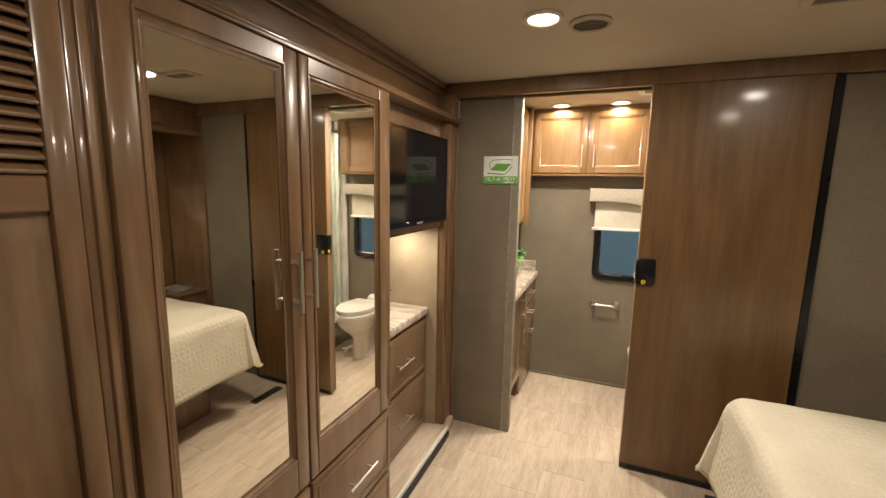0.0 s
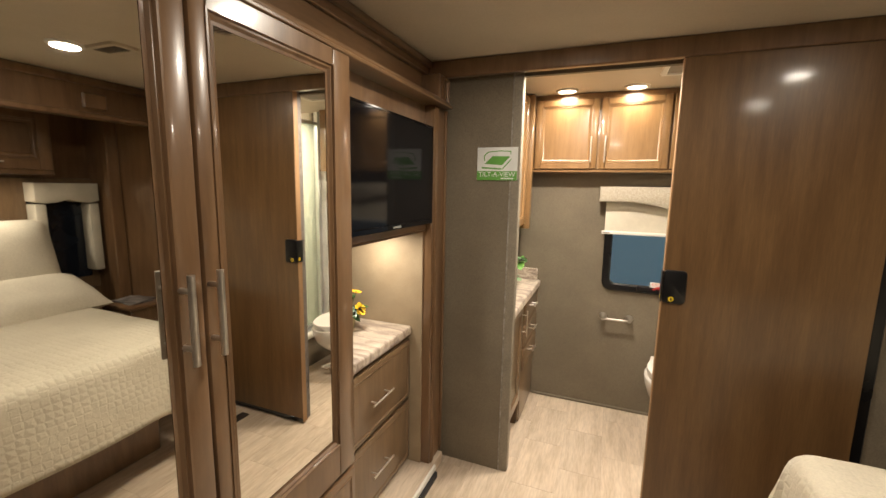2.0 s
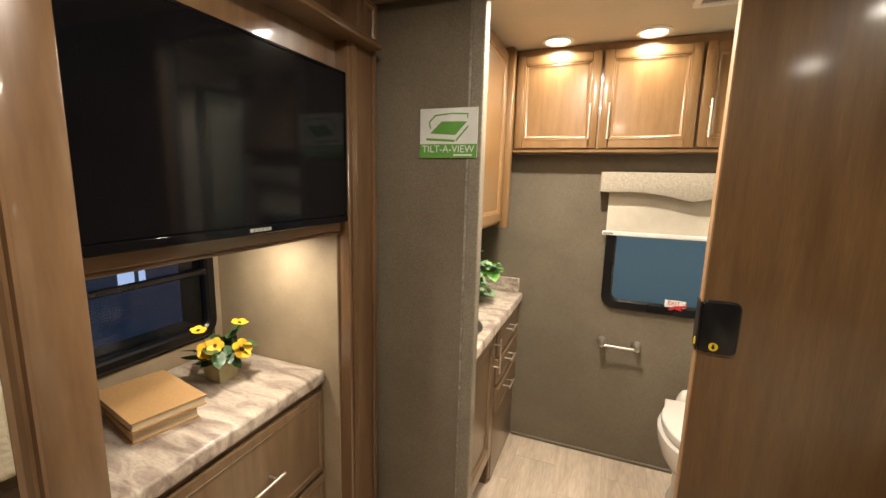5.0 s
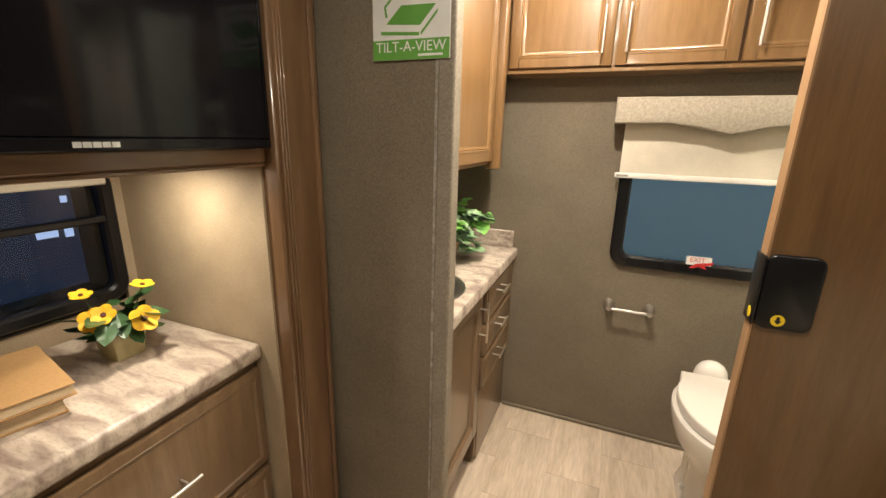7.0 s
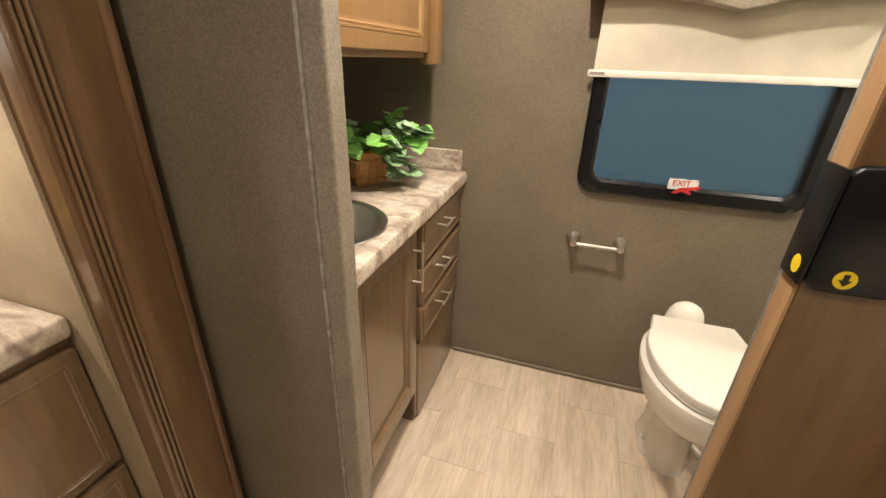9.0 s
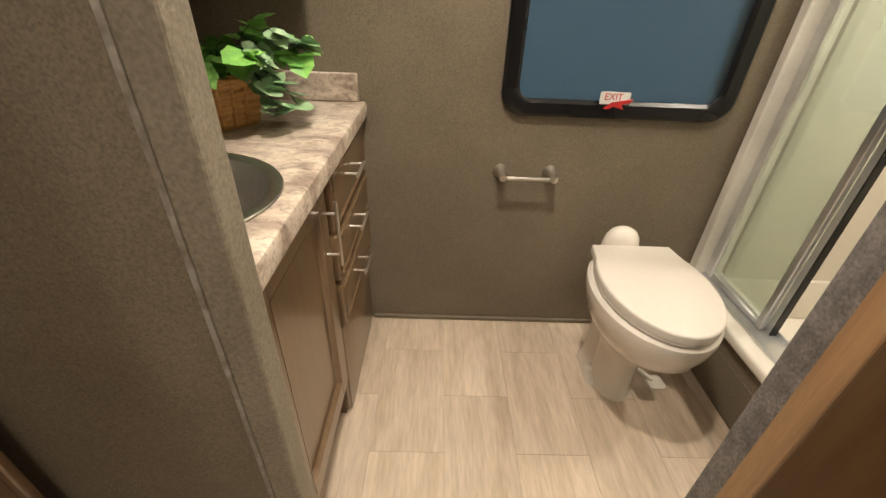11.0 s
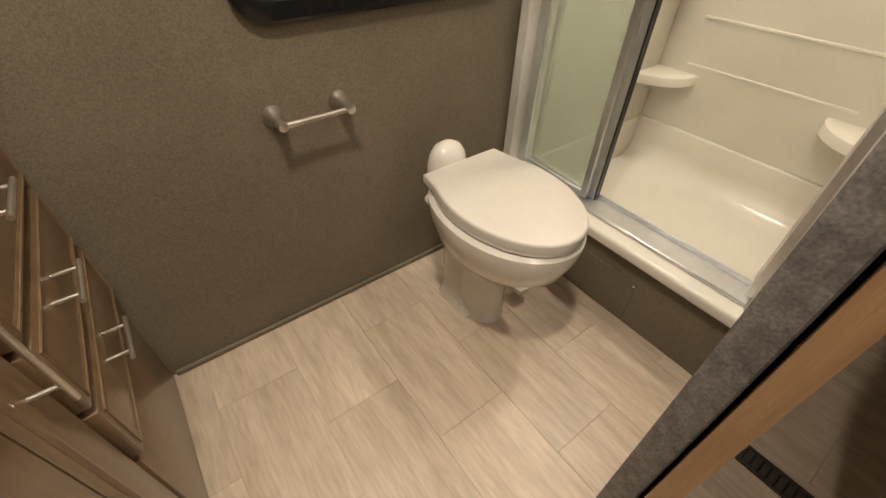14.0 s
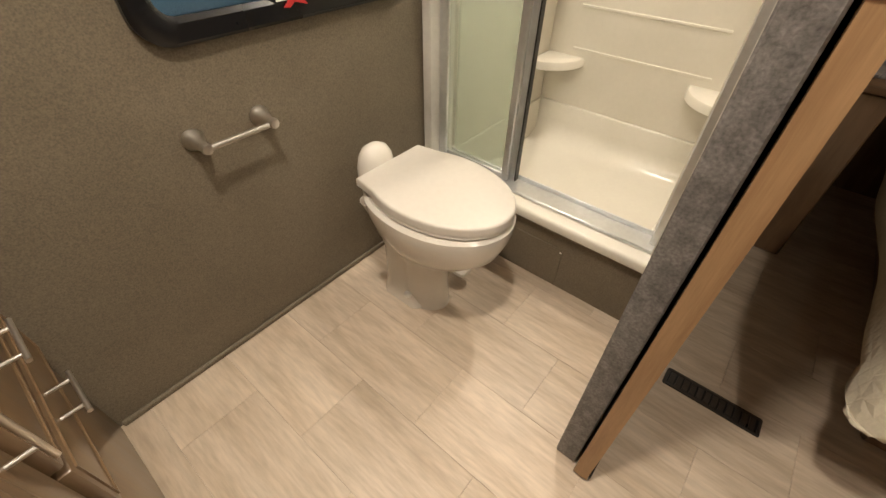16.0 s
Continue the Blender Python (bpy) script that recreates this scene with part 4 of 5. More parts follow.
def vanity_top():
    """A slab with an oval cut-out for the sink and a rolled front edge."""
    k = 48
    x0, x1, y0, y1, z0, z1 = -0.617, -0.116, 2.598, 3.447, 0.7895, 0.828
    bm = bmesh.new()
    inner, outer = [], []
    for i in range(k):
        a = 2 * math.pi * i / k
        c, s = math.cos(a), math.sin(a)
        inner.append((SX + SRX * c, SY + SRY * s))
        t = min((x1 - SX) / c if c > 1e-9 else ((x0 - SX) / c if c < -1e-9 else 9), (y1 - SY) / s if s > 1e-9 else ((y0 - SY) / s if s < -1e-9 else 9))
        outer.append((SX + t * c, SY + t * s))
    for cx, cy in ((x0, y0), (x0, y1), (x1, y0), (x1, y1)):
        j = min(range(k), key=lambda q: (outer[q][0] - cx) ** 2 + (outer[q][1] - cy) ** 2)
        outer[j] = (cx, cy)
    e = 0.008
    soft = [(min(x, x1 - e), y) for x, y in outer]
    rows = [[bm.verts.new((x, y, z)) for x, y in ps] for ps, z in ((inner, z0), (inner, z1), (soft, z1), ([(min(x, x1 - e * 0.3), y) for x, y in outer], z1 - e * 0.3), (outer, z1 - e), (outer, z0))]
    for a, b in zip(rows, rows[1:] + rows[:1]):
        for i in range(k):
            bm.faces.new((a[i], a[(i + 1) % k], b[(i + 1) % k], b[i]))
    bmesh.ops.remove_doubles(bm, verts=bm.verts, dist=1e-6)
    bmesh.ops.recalc_face_normals(bm, faces=bm.faces)
    return bm


top = thing("vanity_countertop", (-0.35, 3.02, 0.79), "brown and cream granite-look laminate vanity top", "countertop")
part("slab", vanity_top(), STONE_V, top)
part("side_splash", bx(-0.60, -0.137, 3.432, 3.447, 0.8285, 0.905, 0.003), STONE_V, top)
part("back_splash", bx(-0.617, -0.602, 2.60, 3.431, 0.8285, 0.905, 0.003), STONE_V, top)
sink = thing("sink", (SX, SY, 0.70), "oval stainless steel sink set into the vanity top", "sink")
part("bowl", lathe([(1.075, 0.8305), (1.07, 0.833), (1.0, 0.833), (0.965, 0.829), (0.93, 0.79), (0.84, 0.735), (0.62, 0.70), (0.3, 0.692), (0.13, 0.690), (0.0, 0.690)], (SX, SY, 0), 48, SRX, SRY), SINKSTEEL, sink)
part("drain", lathe([(0.0, 0.6945), (0.018, 0.6945), (0.026, 0.6925), (0.026, 0.691)], (SX, SY, 0), 24), CHROME, sink)
fau = thing("faucet", (-0.585, 2.800, 0.8285), "chrome single-lever vanity faucet", "faucet")
part("body", merged(lathe([(0.0, 0), (0.026, 0), (0.026, 0.006), (0.019, 0.012), (0.017, 0.11), (0.0, 0.115)], (-0.585, 2.800, 0.8285), 20)), CHROME, fau)
part("spout", merged(rod((-0.58, 2.800, 0.918), (-0.47, 2.800, 0.898), 0.011, 0.009)), CHROME, fau)
part("lever", rod((-0.585, 2.800, 0.955), (-0.555, 2.800, 0.993), 0.006), CHROME, fau)


def leaf(size, m, lobes=True):
    """One ivy leaf: five lobes, folded along its midrib."""
    out = [(0, 0), (0.30, -0.10), (0.58, 0.10), (0.50, 0.34), (0.46, 0.58), (0.26, 0.74), (0, 1.0)] if lobes else [(0, 0), (0.20, 0.12), (0.30, 0.42), (0.20, 0.75), (0, 1.0)]
    bm = bmesh.new()
    mid = [bm.verts.new((0, y * size, -0.05 * size * math.sin(y * 3))) for y in (0, 0.35, 0.7, 1.0)]
    for s in (1, -1):
        side = [bm.verts.new((s * x * size, y * size, 0.16 * abs(x) * size - 0.06 * size * y)) for x, y in out[1:-1]]
        chain = [mid[0], *side, mid[3], mid[2], mid[1]]
        bm.faces.new(chain if s > 0 else chain[::-1])
    bmesh.ops.triangulate(bm, faces=bm.faces)
    bm.transform(m)
    return bm


def joined_leaves(items):
    out = bmesh.new()
    for b in items:
        me = bpy.data.meshes.new("t")
        b.to_mesh(me)
        out.from_mesh(me)
        bpy.data.meshes.remove(me)
        b.free()
    return out


rng = random.Random(5)
PX, PYY, PZ = -0.42, 3.195, 0.8285
BASK = pose(PX, PYY, PZ, 0, 0, -33)
plant = thing("ivy_plant", (PX, PYY, PZ), "bushy green ivy in a willow basket on the vanity", "plant")


def basket_ring(w, z, o=0.0):
    return [tuple(BASK @ Vector((x, y, z))) for x, y in round_rect(-w - o, w + o, -w * 0.68 - o, w * 0.68 + o, 0.014, 3)]


bas = part("basket", loft([basket_ring(w, z) for w, z in ((0.076, 0.0), (0.083, 0.035), (0.090, 0.075), (0.094, 0.108), (0.096, 0.114), (0.087, 0.114), (0.08, 0.085))]), BASKET, plant, "woven willow basket")
for i in range(4):
    zz, w = 0.006 + i * 0.027, 0.078 + i * 0.0052
    part("weave_band", loft([basket_ring(w + d, zz + dz, o) for dz, o, d in ((0, 0.0, 0), (0.003, 0.003, 0.0006), (0.019, 0.003, 0.0036), (0.023, 0.0, 0.0042))], cap=False), BASKET, bas)
for k in range(12):
    a = k / 12 * 4
    side, f = int(a) % 4, a % 1 * 1.6 - 0.8
    e = ((f, -1), (1, f), (-f, 1), (-1, -f))[side]
    p0, p1 = BASK @ Vector((0.0785 * e[0], 0.0785 * 0.68 * e[1], 0.003)), BASK @ Vector((0.0955 * e[0], 0.0955 * 0.68 * e[1] + 0.0, 0.108))
    part("stake", rod(p0, p1, 0.0062, seg=6), BASKET, bas)


def vine(start, heading, reach, droop, mat_list):
    """One trailing stem with leaves set alternately along it."""
    pts, p, d = [], Vector(start), Vector((math.cos(heading), math.sin(heading), 1.15))
    n = 7
    for i in range(n + 1):
        pts.append(p.copy())
        d.z -= droop
        d.x += rng.uniform(-0.12, 0.12)
        d.y += rng.uniform(-0.12, 0.12)
        p = p + d.normalized() * reach / n
        p.y, p.x = min(p.y, 3.405), max(p.x, -0.575)
        if Vector((p.x - PX, p.y - PYY)).length > 0.10:
            p.z = max(p.z, PZ + 0.04)
    stem = merged(*[rod(a, b, 0.0016, seg=5) for a, b in zip(pts, pts[1:]) if (b - a).length > 1e-4])
    part("stem", stem, LEAFDARK, plant)
    for i in range(1, n + 1):
        for s in ((-1, 1) if i > 2 else (1,)):
            turn = math.degrees(heading) - 90 + s * rng.uniform(15, 70)
            m = Matrix.Translation(pts[i]) @ pose(0, 0, 0, 0, 0, turn) @ pose(0, 0, 0, rng.uniform(-50, 20), rng.uniform(-25, 25), 0)
            mat_list.append(leaf(rng.uniform(0.036, 0.060), m))


green, pale = [], []
for k in range(26):
    ang = k * 2.39996
    vine((PX + 0.045 * math.cos(ang), PYY + 0.035 * math.sin(ang), PZ + 0.09), ang, rng.uniform(0.12, 0.20), rng.uniform(0.06, 0.22), pale if k % 4 == 1 else green)
for k in range(2):
    vine((PX + 0.06, PYY - 0.01, PZ + 0.11), -0.55 + 0.4 * k, 0.17, 0.48, pale)
part("leaves", joined_leaves(green), LEAF, plant, smooth=False)
part("pale_leaves", joined_leaves(pale), LEAFPALE, plant, smooth=False)

# tall wall cabinet over the vanity
tall = thing("tall_wall_cabinet", (-0.4, 2.95, 1.205), "stained maple wall cabinet above the vanity, in a lamplit tone", "cabinet")
part("body", bx(-0.615, -0.225, 2.60, 3.275, 1.205, CEIL - 0.002, 0.003), LIT_MAPLE, tall)
d = framed_door("door", tall, FACE_RIGHT, (-0.225, 2.63, 1.220), 0.622, CEIL - 1.25, LIT_MAPLE, 0.040, 0.02, raised=False)
bar_handle(d, (-0.205, 2.662, 1.27), (-0.205, 2.662, 1.43), (1, 0, 0), r=0.004)
part("end_post", bx(-0.24, -0.180, 3.264, 3.312, 1.188, CEIL - 0.003, 0.008, 2), LIT_MAPLE, tall)

# shallow cabinets above the rear window
CF = 3.335
over = thing("rear_wall_cabinet", (0.5, 3.38, 1.575), "stained maple wall cabinets above the bathroom window, in a lamplit tone", "cabinet")
part("body", bx(-0.192, 1.01, CF, BY - 0.002, 1.562, CEIL - 0.002, 0.002), LIT_MAPLE, over)
part("bottom_rail", bx(-0.191, 1.01, CF - 0.012, BY - 0.003, 1.547, 1.5615, 0.003), LIT_MAPLE, over)
for i, (x0, w, hx) in enumerate(((-0.176, 0.368, 0.158), (0.204, 0.368, 0.236), (0.584, 0.368, 0.616))):
    d = framed_door("door", over, FACE_FRONT, (x0, CF, 1.567), w, 0.412, LIT_MAPLE, 0.036, 0.02, raised=False)
    bar_handle(d, (hx, CF - 0.02, 1.605), (hx, CF - 0.02, 1.755), (0, -1, 0), r=0.004)

# rear window
bw = thing("window_3", (0.61, BY, 0.785), "frosted bathroom window in rounded black frame", "window", kind="structure")
WM = at(FACE_FRONT, 0, BY - 0.001, 0)
part("window_frame", ring_frame(0.272, 0.947, 0.808, 1.47, 0.065, 0.048, 0, 0.022, WM, 8), BLACK, bw)
part("pane", bx(0.312, 0.907, 0.848, 1.43, 0.001, 0.008, 0, 1, WM), FROST, bw, "frosted blue-grey dusk pane", smooth=False)
part("inner_bead", ring_frame(0.308, 0.911, 0.844, 1.434, 0.045, 0.010, 0.006, 0.017, WM, 8), BLACK, bw)
ex = part("exit_sticker", bx(0.552, 0.638, 0.850, 0.884, 0.0225, 0.0235, 0, 1, WM), SIGNWHITE, bw, "white sticker with red EXIT lettering", smooth=False)
part("writing", text_mesh("EXIT", 0.026, WM @ Matrix.Translation((0.590, 0.870, 0.024))), RED, ex, smooth=False)
part("red_lever", slab([(0.566, 0.838), (0.588, 0.856), (0.646, 0.866), (0.641, 0.856), (0.616, 0.850), (0.626, 0.836), (0.594, 0.845), (0.581, 0.836)], 0.0237, 0.027, 0, WM), RED, bw, "small red release lever", smooth=False)
val = thing("window_valance", (0.61, 3.38, 1.37), "patterned fabric valance over the bathroom window", "valance")
vpts = [(0.226, 1.465), (0.226, 1.372), (0.40, 1.374), (0.50, 1.362), (0.60, 1.338), (0.70, 1.362), (0.80, 1.374), (0.975, 1.372), (0.975, 1.465)]
part("front", slab(vpts, 0.05, 0.105, 0.012, WM), PATTERN, val)
part("return", merged(bx(0.226, 0.246, 1.38, 1.464, 0.0, 0.05, 0, 1, WM), bx(0.955, 0.975, 1.38, 1.464, 0.0, 0.05, 0, 1, WM), bx(0.246, 0.955, 1.452, 1.464, 0.0, 0.05, 0, 1, WM)), PATTERN, val)
sh = thing("roller_shade", (0.61, 3.42, 1.18), "cream roller shade drawn a third down", "shade")
part("cloth", bx(0.268, 0.950, 1.186, 1.451, 0.034, 0.036, 0, 1, WM), SHADE, sh, smooth=False)
part("hem_bar", bx(0.252, 0.966, 1.170, 1.190, 0.029, 0.042, 0.004, 2, WM), WHITEPVC, sh)
part("printed_tag", bx(0.258, 0.300, 1.176, 1.184, 0.0424, 0.0428, 0, 1, WM), VENTGREY, sh, smooth=False)

# paper holder
ph = thing("paper_holder", (0.43, BY, 0.63), "brushed nickel toilet-paper holder on the wall", "paper holder")
for x in (0.297, 0.454):
    part("post", merged(lathe([(0.0, 0.0), (0.024, 0.0), (0.024, 0.004), (0.020, 0.010), (0.014, 0.030), (0.0105, 0.046), (0.0115, 0.052), (0.0125, 0.060), (0.0105, 0.067), (0.0, 0.069)], (x, BY - 0.001, 0.629), 20, m=FACE_FRONT)), STEEL, ph)
part("roller", rod((0.300, BY - 0.058, 0.627), (0.451, BY - 0.058, 0.627), 0.0065), STEEL, ph)

# toilet
TX, CYY = 0.699, 3.105
toilet = thing("toilet", (TX, 3.16, 0), "bone-coloured ceramic toilet with closed lid", "toilet")


def egg(cx, cy, half, back, front, z, k=44):
    """An egg outline: squarer behind the middle, round at the front (towards -y)."""
    pts = []
    for i in range(k):
        a = 2 * math.pi * i / k
        s, c = math.sin(a), math.cos(a)
        w = abs(s) ** (0.64 if c > 0 and z > 0.3 else 1.0) * (1 if s > 0 else -1)
        pts.append((cx + half * w, cy + (back if c > 0 else front) * c, z))
    return pts


part("bowl", loft([egg(TX + 0.003, 3.165, 0.067, 0.15, 0.096, 0.0), egg(TX + 0.003, 3.165, 0.065, 0.15, 0.094, 0.006), egg(TX + 0.003, 3.165, 0.061, 0.15, 0.090, 0.10), egg(TX + 0.003, 3.16, 0.063, 0.15, 0.092, 0.18), egg(TX, 3.145, 0.078, 0.165, 0.118, 0.225), egg(TX, 3.125, 0.112, 0.175, 0.165, 0.270), egg(TX, 3.11, 0.142, 0.185, 0.200, 0.320), egg(TX, CYY, 0.158, 0.195, 0.215, 0.370), egg(TX, CYY, 0.163, 0.202, 0.222, 0.405), egg(TX, CYY, 0.162, 0.203, 0.221, 0.418), egg(TX, CYY, 0.152, 0.198, 0.212, 0.426)]), CERAMIC, toilet)
part("pedestal_rear", loft([[(x, y, z) for x, y in round_rect(TX - h, TX + h, y0, y1, 0.03, 4)] for h, y0, y1, z in ((0.078, 3.125, 3.285, 0.0), (0.078, 3.125, 3.285, 0.012), (0.062, 3.165, 3.285, 0.062), (0.062, 3.165, 3.285, 0.20), (0.085, 3.15, 3.30, 0.30), (0.10, 3.12, 3.33, 0.36))]), CERAMIC, toilet)
part("rear_hump", loft([[(TX - 0.012 + r * math.cos(2 * math.pi * i / 24) * 0.060, 3.326 + r * math.sin(2 * math.pi * i / 24) * 0.046, z) for i in range(24)] for r, z in ((0.7, 0.33), (0.9, 0.37), (1.0, 0.41), (0.97, 0.445), (0.86, 0.473), (0.64, 0.493), (0.3, 0.504), (0.08, 0.506))]), CERAMIC, toilet, "rounded ceramic flush hump")
part("seat", loft([egg(TX, CYY, 0.146, 0.185, 0.213, 0.4265), egg(TX, CYY, 0.151, 0.188, 0.218, 0.434), egg(TX, CYY, 0.148, 0.186, 0.215, 0.4415)]), LIDPLASTIC, toilet)


def lid_outline(g):
    """Straight across the hinge, then one full curve round the front."""
    pts = [(TX + 0.119 * g, 3.285), (TX - 0.119 * g, 3.285)]
    for i in range(29):
        a = radians(150 + 240 * i / 28)
        pts.append((TX + 0.151 * g * math.cos(a), 3.108 + (0.222 if math.sin(a) < 0 else 0.21) * g * math.sin(a)))
    return pts


part("lid", slab(lid_outline(1.0), 0.442, 0.466, 0.007, None, 3), LIDPLASTIC, toilet, "smooth bone-coloured closed lid")
for s in (-1, 1):
    part("hinge", rod((TX + s * 0.075 - 0.018, 3.294, 0.440), (TX + s * 0.075 + 0.018, 3.294, 0.440), 0.010), LIDPLASTIC, toilet)
    part("bolt_cap", lathe([(0.014, 0.0), (0.014, 0.006), (0.009, 0.014), (0.0, 0.016)], (TX + s * 0.064, 3.175, 0.036), 16), WHITEPVC, toilet)
part("flush_pedal", merged(slab(round_rect(TX + 0.095, TX + 0.150, 3.075, 3.130, 0.012, 3), 0.052, 0.064, 0.004), rod((TX + 0.05, 3.16, 0.085), (TX + 0.115, 3.11, 0.060), 0.010)), CERAMIC, toilet, "white foot pedal")

# shower
SXF = 1.017
shower = thing("shower_stall", (1.5, 3.02, 0), "cream acrylic shower stall with sliding glass doors", "shower")
part("front_panel", merged(bx(SXF, SXF + 0.02, 2.584, BY - 0.013, 0.0, 0.2315)), PAPER, shower, "taupe papered panel below the curb")
part("access_panel", bx(SXF - 0.004, SXF - 0.0005, 2.845, 3.24, 0.010, 0.165, 0.001), PAPER, shower, "taupe access panel")
for ys in (2.85, 3.23):
    part("screw", lathe([(0.0, 0.003), (0.003, 0.002), (0.004, 0.0)], (SXF - 0.004, ys, 0.152), 8, m=FACE_LEFT), STEEL, shower)
part("curb", bx(SXF - 0.025, SXF + 0.115, 2.584, BY - 0.001, 0.232, 0.272, 0.012, 3), ACRYLIC, shower)
part("pan_floor", bx(SXF + 0.115, 1.86, 2.584, BY - 0.001, 0.05, 0.085, 0.0), ACRYLIC, shower)
for x0, x1, y0, y1 in ((1.811, 1.90, 2.584, BY - 0.001), (SXF + 0.116, 1.8105, 3.402, BY - 0.001), (SXF + 0.116, 1.8105, 2.584, 2.653)):
    part("pan_rim", bx(x0, x1, y0, y1, 0.0855, 0.262, 0.006, 3), ACRYLIC, shower)
part("pan_cove", slab([(0.0, 0.0), (-0.09, 0.0)] + [(-0.09 + 0.09 * math.sin(radians(a)), 0.09 - 0.09 * math.cos(radians(a))) for a in range(10, 91, 10)], 0.0, 0.748, 0, at(FACE_FRONT, 1.8108, 3.4018, 0.0852)), ACRYLIC, shower)
for x0, x1, y0, y1 in ((1.82, 1.90, 2.584, BY - 0.001), (1.17, 1.8195, 3.41, BY - 0.001), (1.17, 1.8195, 2.584, 2.645)):
    part("wall_panel", bx(x0, x1, y0, y1, 0.2625, CEIL - 0.002, 0.004, 2), ACRYLIC, shower)
for z in (0.50, 0.66, 0.90, 1.14):
    part("ledge_line", merged(bx(1.815, 1.821, 2.75, 3.30, z, z + 0.010, 0.002, 1)), ACRYLIC, shower)
for yc, s in ((3.411, -1), (2.644, 1)):
    for z in (0.44, 1.0):
        part("corner_shelf", slab([(1.821, yc)] + [(1.821 - 0.17 * math.sin(radians(a)), yc + s * 0.17 * math.cos(radians(a))) for a in (range(0, 91, 10) if s < 0 else range(0, 91, 10))], z, z + 0.035, 0.01), ACRYLIC, shower)
part("side_frame", bx(SXF + 0.008, SXF + 0.10, 2.585, 2.610, 0.2725, CEIL - 0.004, 0.004), WHITEPVC, shower)
part("door_jamb_frame", bx(SXF + 0.05, SXF + 0.086, 2.6105, 2.632, 0.2845, CEIL - 0.004, 0.003), ALU, shower)
part("side_frame", bx(SXF + 0.008, SXF + 0.10, 3.415, BY - 0.001, 0.2725, CEIL - 0.004, 0.004), WHITEPVC, shower)
part("bottom_track", merged(bx(SXF + 0.022, SXF + 0.098, 2.611, 3.414, 0.2725, 0.284, 0.003), bx(SXF + 0.092, SXF + 0.098, 2.611, 3.414, 0.284, 0.299, 0.001)), ALU, shower)
part("door_jamb_frame", bx(SXF + 0.05, SXF + 0.086, 3.380, 3.4145, 0.2845, CEIL - 0.004, 0.003), ALU, shower)
for y0, y1, xo in ((3.115, 3.379, 0.060), (3.097, 3.36, 0.080)):
    gd = part("glass_door", merged(bx(SXF + xo - 0.008, SXF + xo + 0.008, y0, y0 + 0.024, 0.2845, 1.93, 0.003), bx(SXF + xo - 0.007, SXF + xo + 0.007, y0 + 0.024, y1, 0.2845, 0.306, 0.002), bx(SXF + xo - 0.007, SXF + xo + 0.007, y0 + 0.024, y1, 1.905, 1.93, 0.002)), ALU, shower, "aluminium-framed sliding glass door")
    gl = part("pane", bx(SXF + xo - 0.0025, SXF + xo + 0.0025, y0 + 0.022, y1, 0.305, 1.906), GLASS, gd, "pale obscured greenish glass", smooth=False)
    gl.visible_shadow = False
part("black_seal", bx(SXF + 0.070, SXF + 0.090, 3.093, 3.0965, 0.2845, 1.93), BLACK, shower, smooth=False)
part("door_bumper", lathe([(0.0, 0.016), (0.007, 0.015), (0.011, 0.010), (0.011, 0.0), (0.0, 0.0)], (SXF + 0.108, 3.066, 0.2725), 16), RUBBER, shower, "small black rubber door bumper")
setting("wall_shower_outer", bx(1.905, 1.96, 2.584, BY, 0, CEIL + 0.06), PAPER, "outer wall behind the shower")

fan = thing("bathroom_roof_vent", (0.64, 2.88, CEIL), "grey square roof vent in the bathroom ceiling", "vent")
part("frame", ring_frame(0.47, 0.83, 2.74, 3.03, 0.02, 0.03, 0, 0.012, Matrix.Translation((0, 0, CEIL)) @ Matrix.Diagonal((1, 1, -1, 1))), WHITEPVC, fan)
part("dome", bx(0.499, 0.801, 2.769, 3.001, CEIL - 0.006, CEIL - 0.002), VENTGREY, fan, smooth=False)

# ---- things on the dresser ----


def book(name, cx, cy, z, w, d, h, turn):
    m = pose(cx, cy, z, 0, 0, turn)
    ob = thing(name, (cx, cy, z), "closed tan cloth-bound book on the dresser", "book", "books on the dresser")
    part("cover", merged(bx(-w / 2, w / 2, -d / 2, d / 2, 0, 0.003, 0.001, 1, m), bx(-w / 2, w / 2, -d / 2, d / 2, h - 0.003, h, 0.001, 1, m), bx(-w / 2, -w / 2 + 0.004, -d / 2, d / 2, 0.003, h - 0.003, 0, 1, m)), BOOKTAN, ob)
    part("page_block", bx(-w / 2 + 0.004, w / 2 - 0.005, -d / 2 + 0.004, d / 2 - 0.004, 0.003, h - 0.003, 0, 1, m), PAGES, ob, smooth=False)


book("book", -0.80, 1.955, 0.7755, 0.20, 0.15, 0.034, -14)
book("book", -0.81, 1.960, 0.8100, 0.245, 0.170, 0.026, -12)

FX, FY, FZ = -0.820, 2.185, 0.7755
fl = thing("flower_pot", (FX, FY, FZ), "yellow pansies in a small square sage pot", "plant")
part("pot", loft([[(x, y, FZ + z) for x, y in round_rect(FX - w, FX + w, FY - w, FY + w, 0.006, 2)] for w, z in ((0.032, 0), (0.036, 0.03), (0.040, 0.068), (0.036, 0.068), (0.034, 0.055))]), POTGREEN, fl)
rng = random.Random(11)
lv = []
for i in range(34):
    a = i * 2.4
    rr = rng.uniform(0.015, 0.060)
    m = Matrix.Translation((FX + math.cos(a) * rr, FY + math.sin(a) * rr, FZ + rng.uniform(0.055, 0.125))) @ pose(0, 0, 0, rng.uniform(-45, 30), rng.uniform(-20, 20), math.degrees(a) - 90 + rng.uniform(-25, 25))
    lv.append(leaf(rng.uniform(0.045, 0.075), m, lobes=False))
part("leaves", joined_leaves(lv), LEAFDARK, fl, smooth=False)
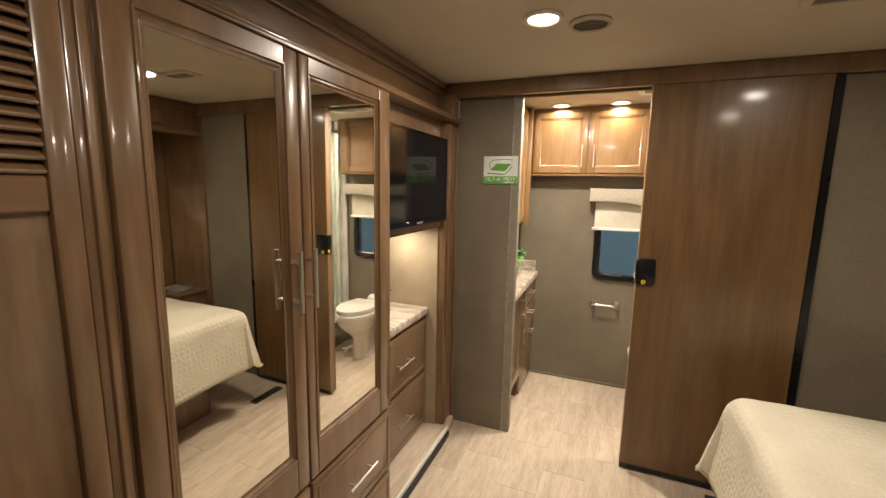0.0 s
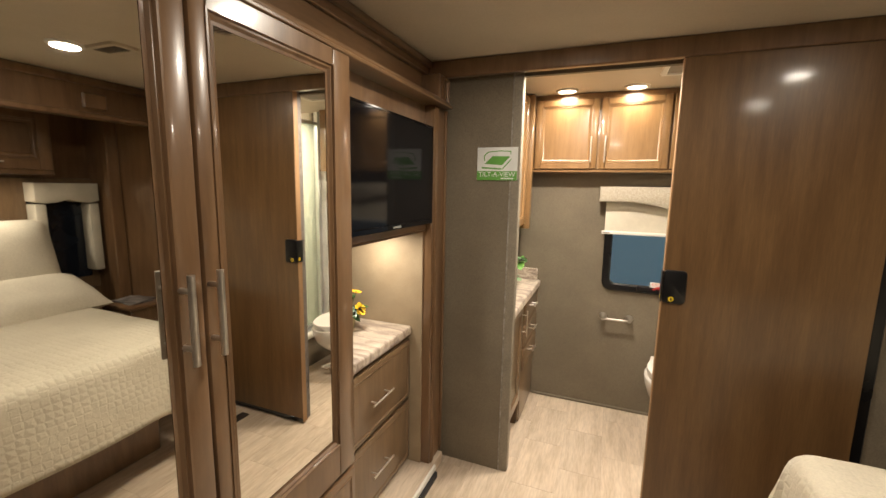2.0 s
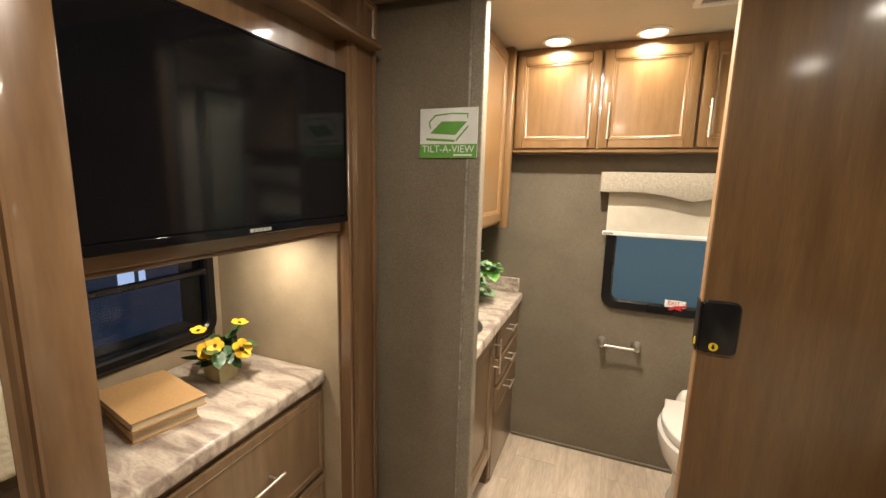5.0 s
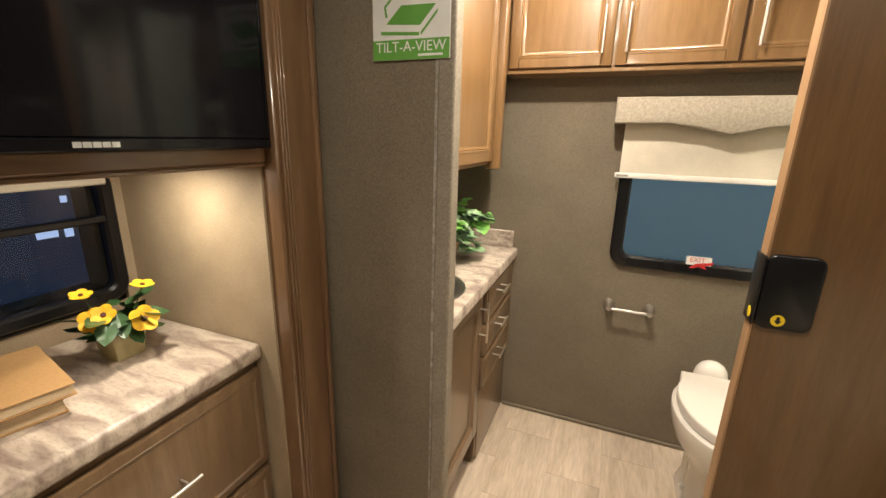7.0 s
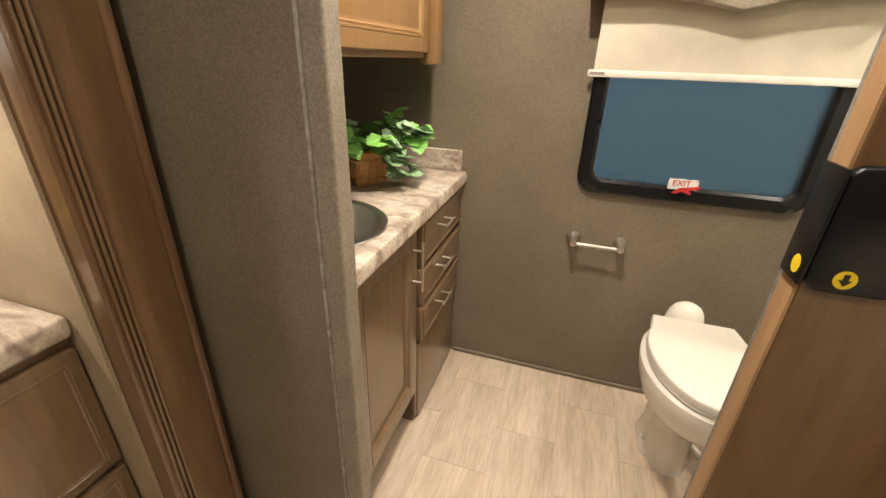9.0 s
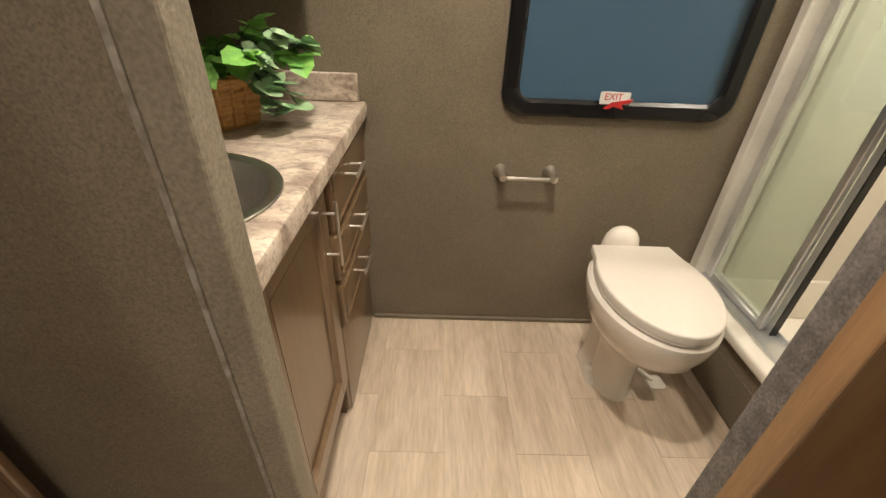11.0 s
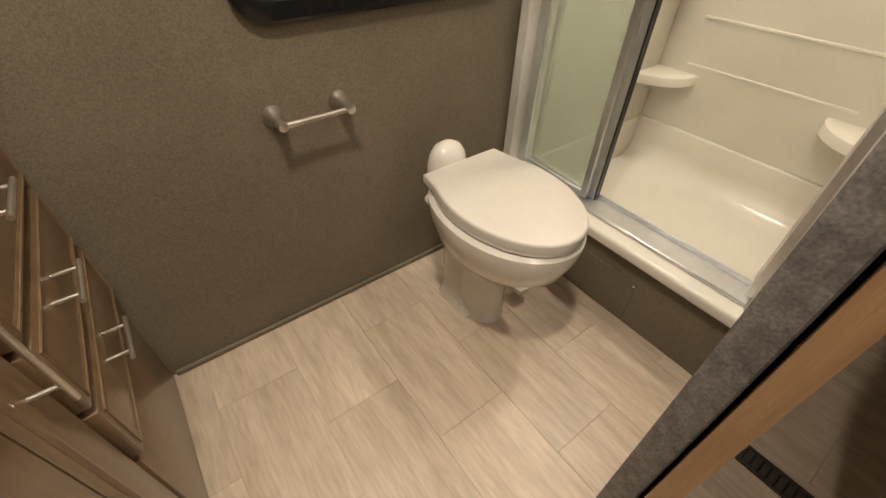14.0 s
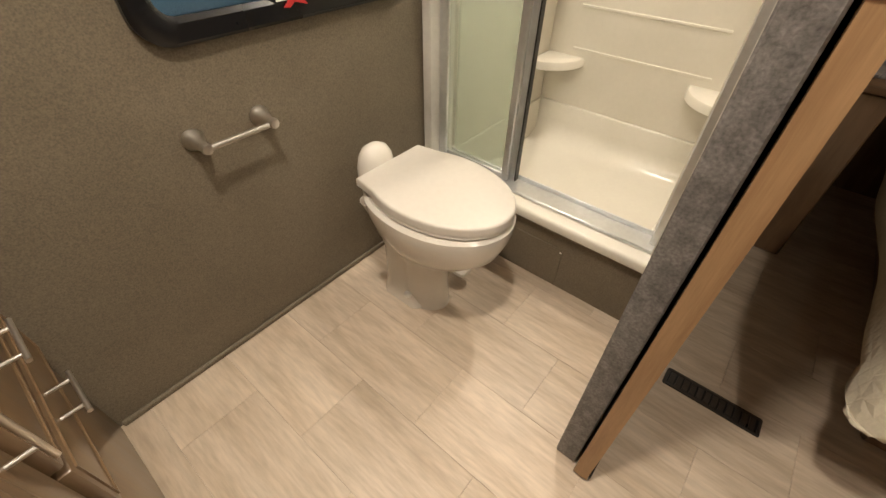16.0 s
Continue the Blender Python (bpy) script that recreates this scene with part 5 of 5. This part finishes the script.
for dx, dy, dz, tilt, turn, s in ((0.010, -0.052, 0.112, 62, 10, 0.85), (0.067, 0.020, 0.098, 58, 32, 0.95), (-0.025, -0.049, 0.165, 14, 20, 0.62), (0.028, 0.053, 0.166, 10, 60, 0.72), (0.030, -0.040, 0.125, 48, 0, 0.7)):
    fm = Matrix.Translation((FX + dx, FY + dy, FZ + dz)) @ pose(0, 0, 0, 0, tilt, turn - 40)
    pet = []
    for i in range(5):
        a = i * 72
        pm = fm @ pose(0, 0, 0, 0, 0, a) @ pose(0, 0, 0, 14, 0, 0)
        pet.append(slab([(0.017 * s * math.sin(t) , 0.004 + 0.016 * s * (1 - math.cos(t))) for t in np.linspace(0.3, 2 * math.pi - 0.3, 12)], 0, 0.0012, 0, pm))
    f = part("flower", merged(*pet), PETAL, fl, "open yellow pansy", smooth=False)
    part("heart", slab([(0.008 * s * math.cos(t * 0.7), 0.008 * s * math.sin(t * 0.7)) for t in range(9)], 0.0035, 0.0055, 0, fm), PETALDARK, f, smooth=False)
    part("stem", rod((FX + dx * 0.2, FY + dy * 0.2, FZ + 0.05), (FX + dx, FY + dy, FZ + dz), 0.0014, seg=5), LEAFDARK, fl)

# ---- floor planks, last ----
PW, PL = 0.2092, 0.3905
plank_meshes = {}


def plank(x0, x1, y0, y1):
    g = 0.0003
    key = (round(x1 - x0, 4), round(y1 - y0, 4))
    if key not in plank_meshes:
        w, h = x1 - x0 - 2 * g, y1 - y0 - 2 * g
        plank_meshes[key] = mesh_of("plank", bx(0, w, 0, h, -0.0034, 0.0, 0.0004), PLANK)
    ob = new("plank", plank_meshes[key])
    ob.matrix_basis = Matrix.Translation((x0 + g, y0 + g, 0))
    ob.parent = floor


i = 0
for col in range(-2, 13):
    x0 = -0.0735 + col * PW
    xa, xb = max(x0, -0.44), x0 + PW
    y = 3.2745 - (0.196 if col % 2 else 0.0) - 12 * PL
    while y < BY:
        ya, yb = max(y, -1.3), min(y + PL, BY)
        if yb - ya > 0.01 and xb - xa > 0.01:
            plank(xa, xb, ya, yb)
        y += PL
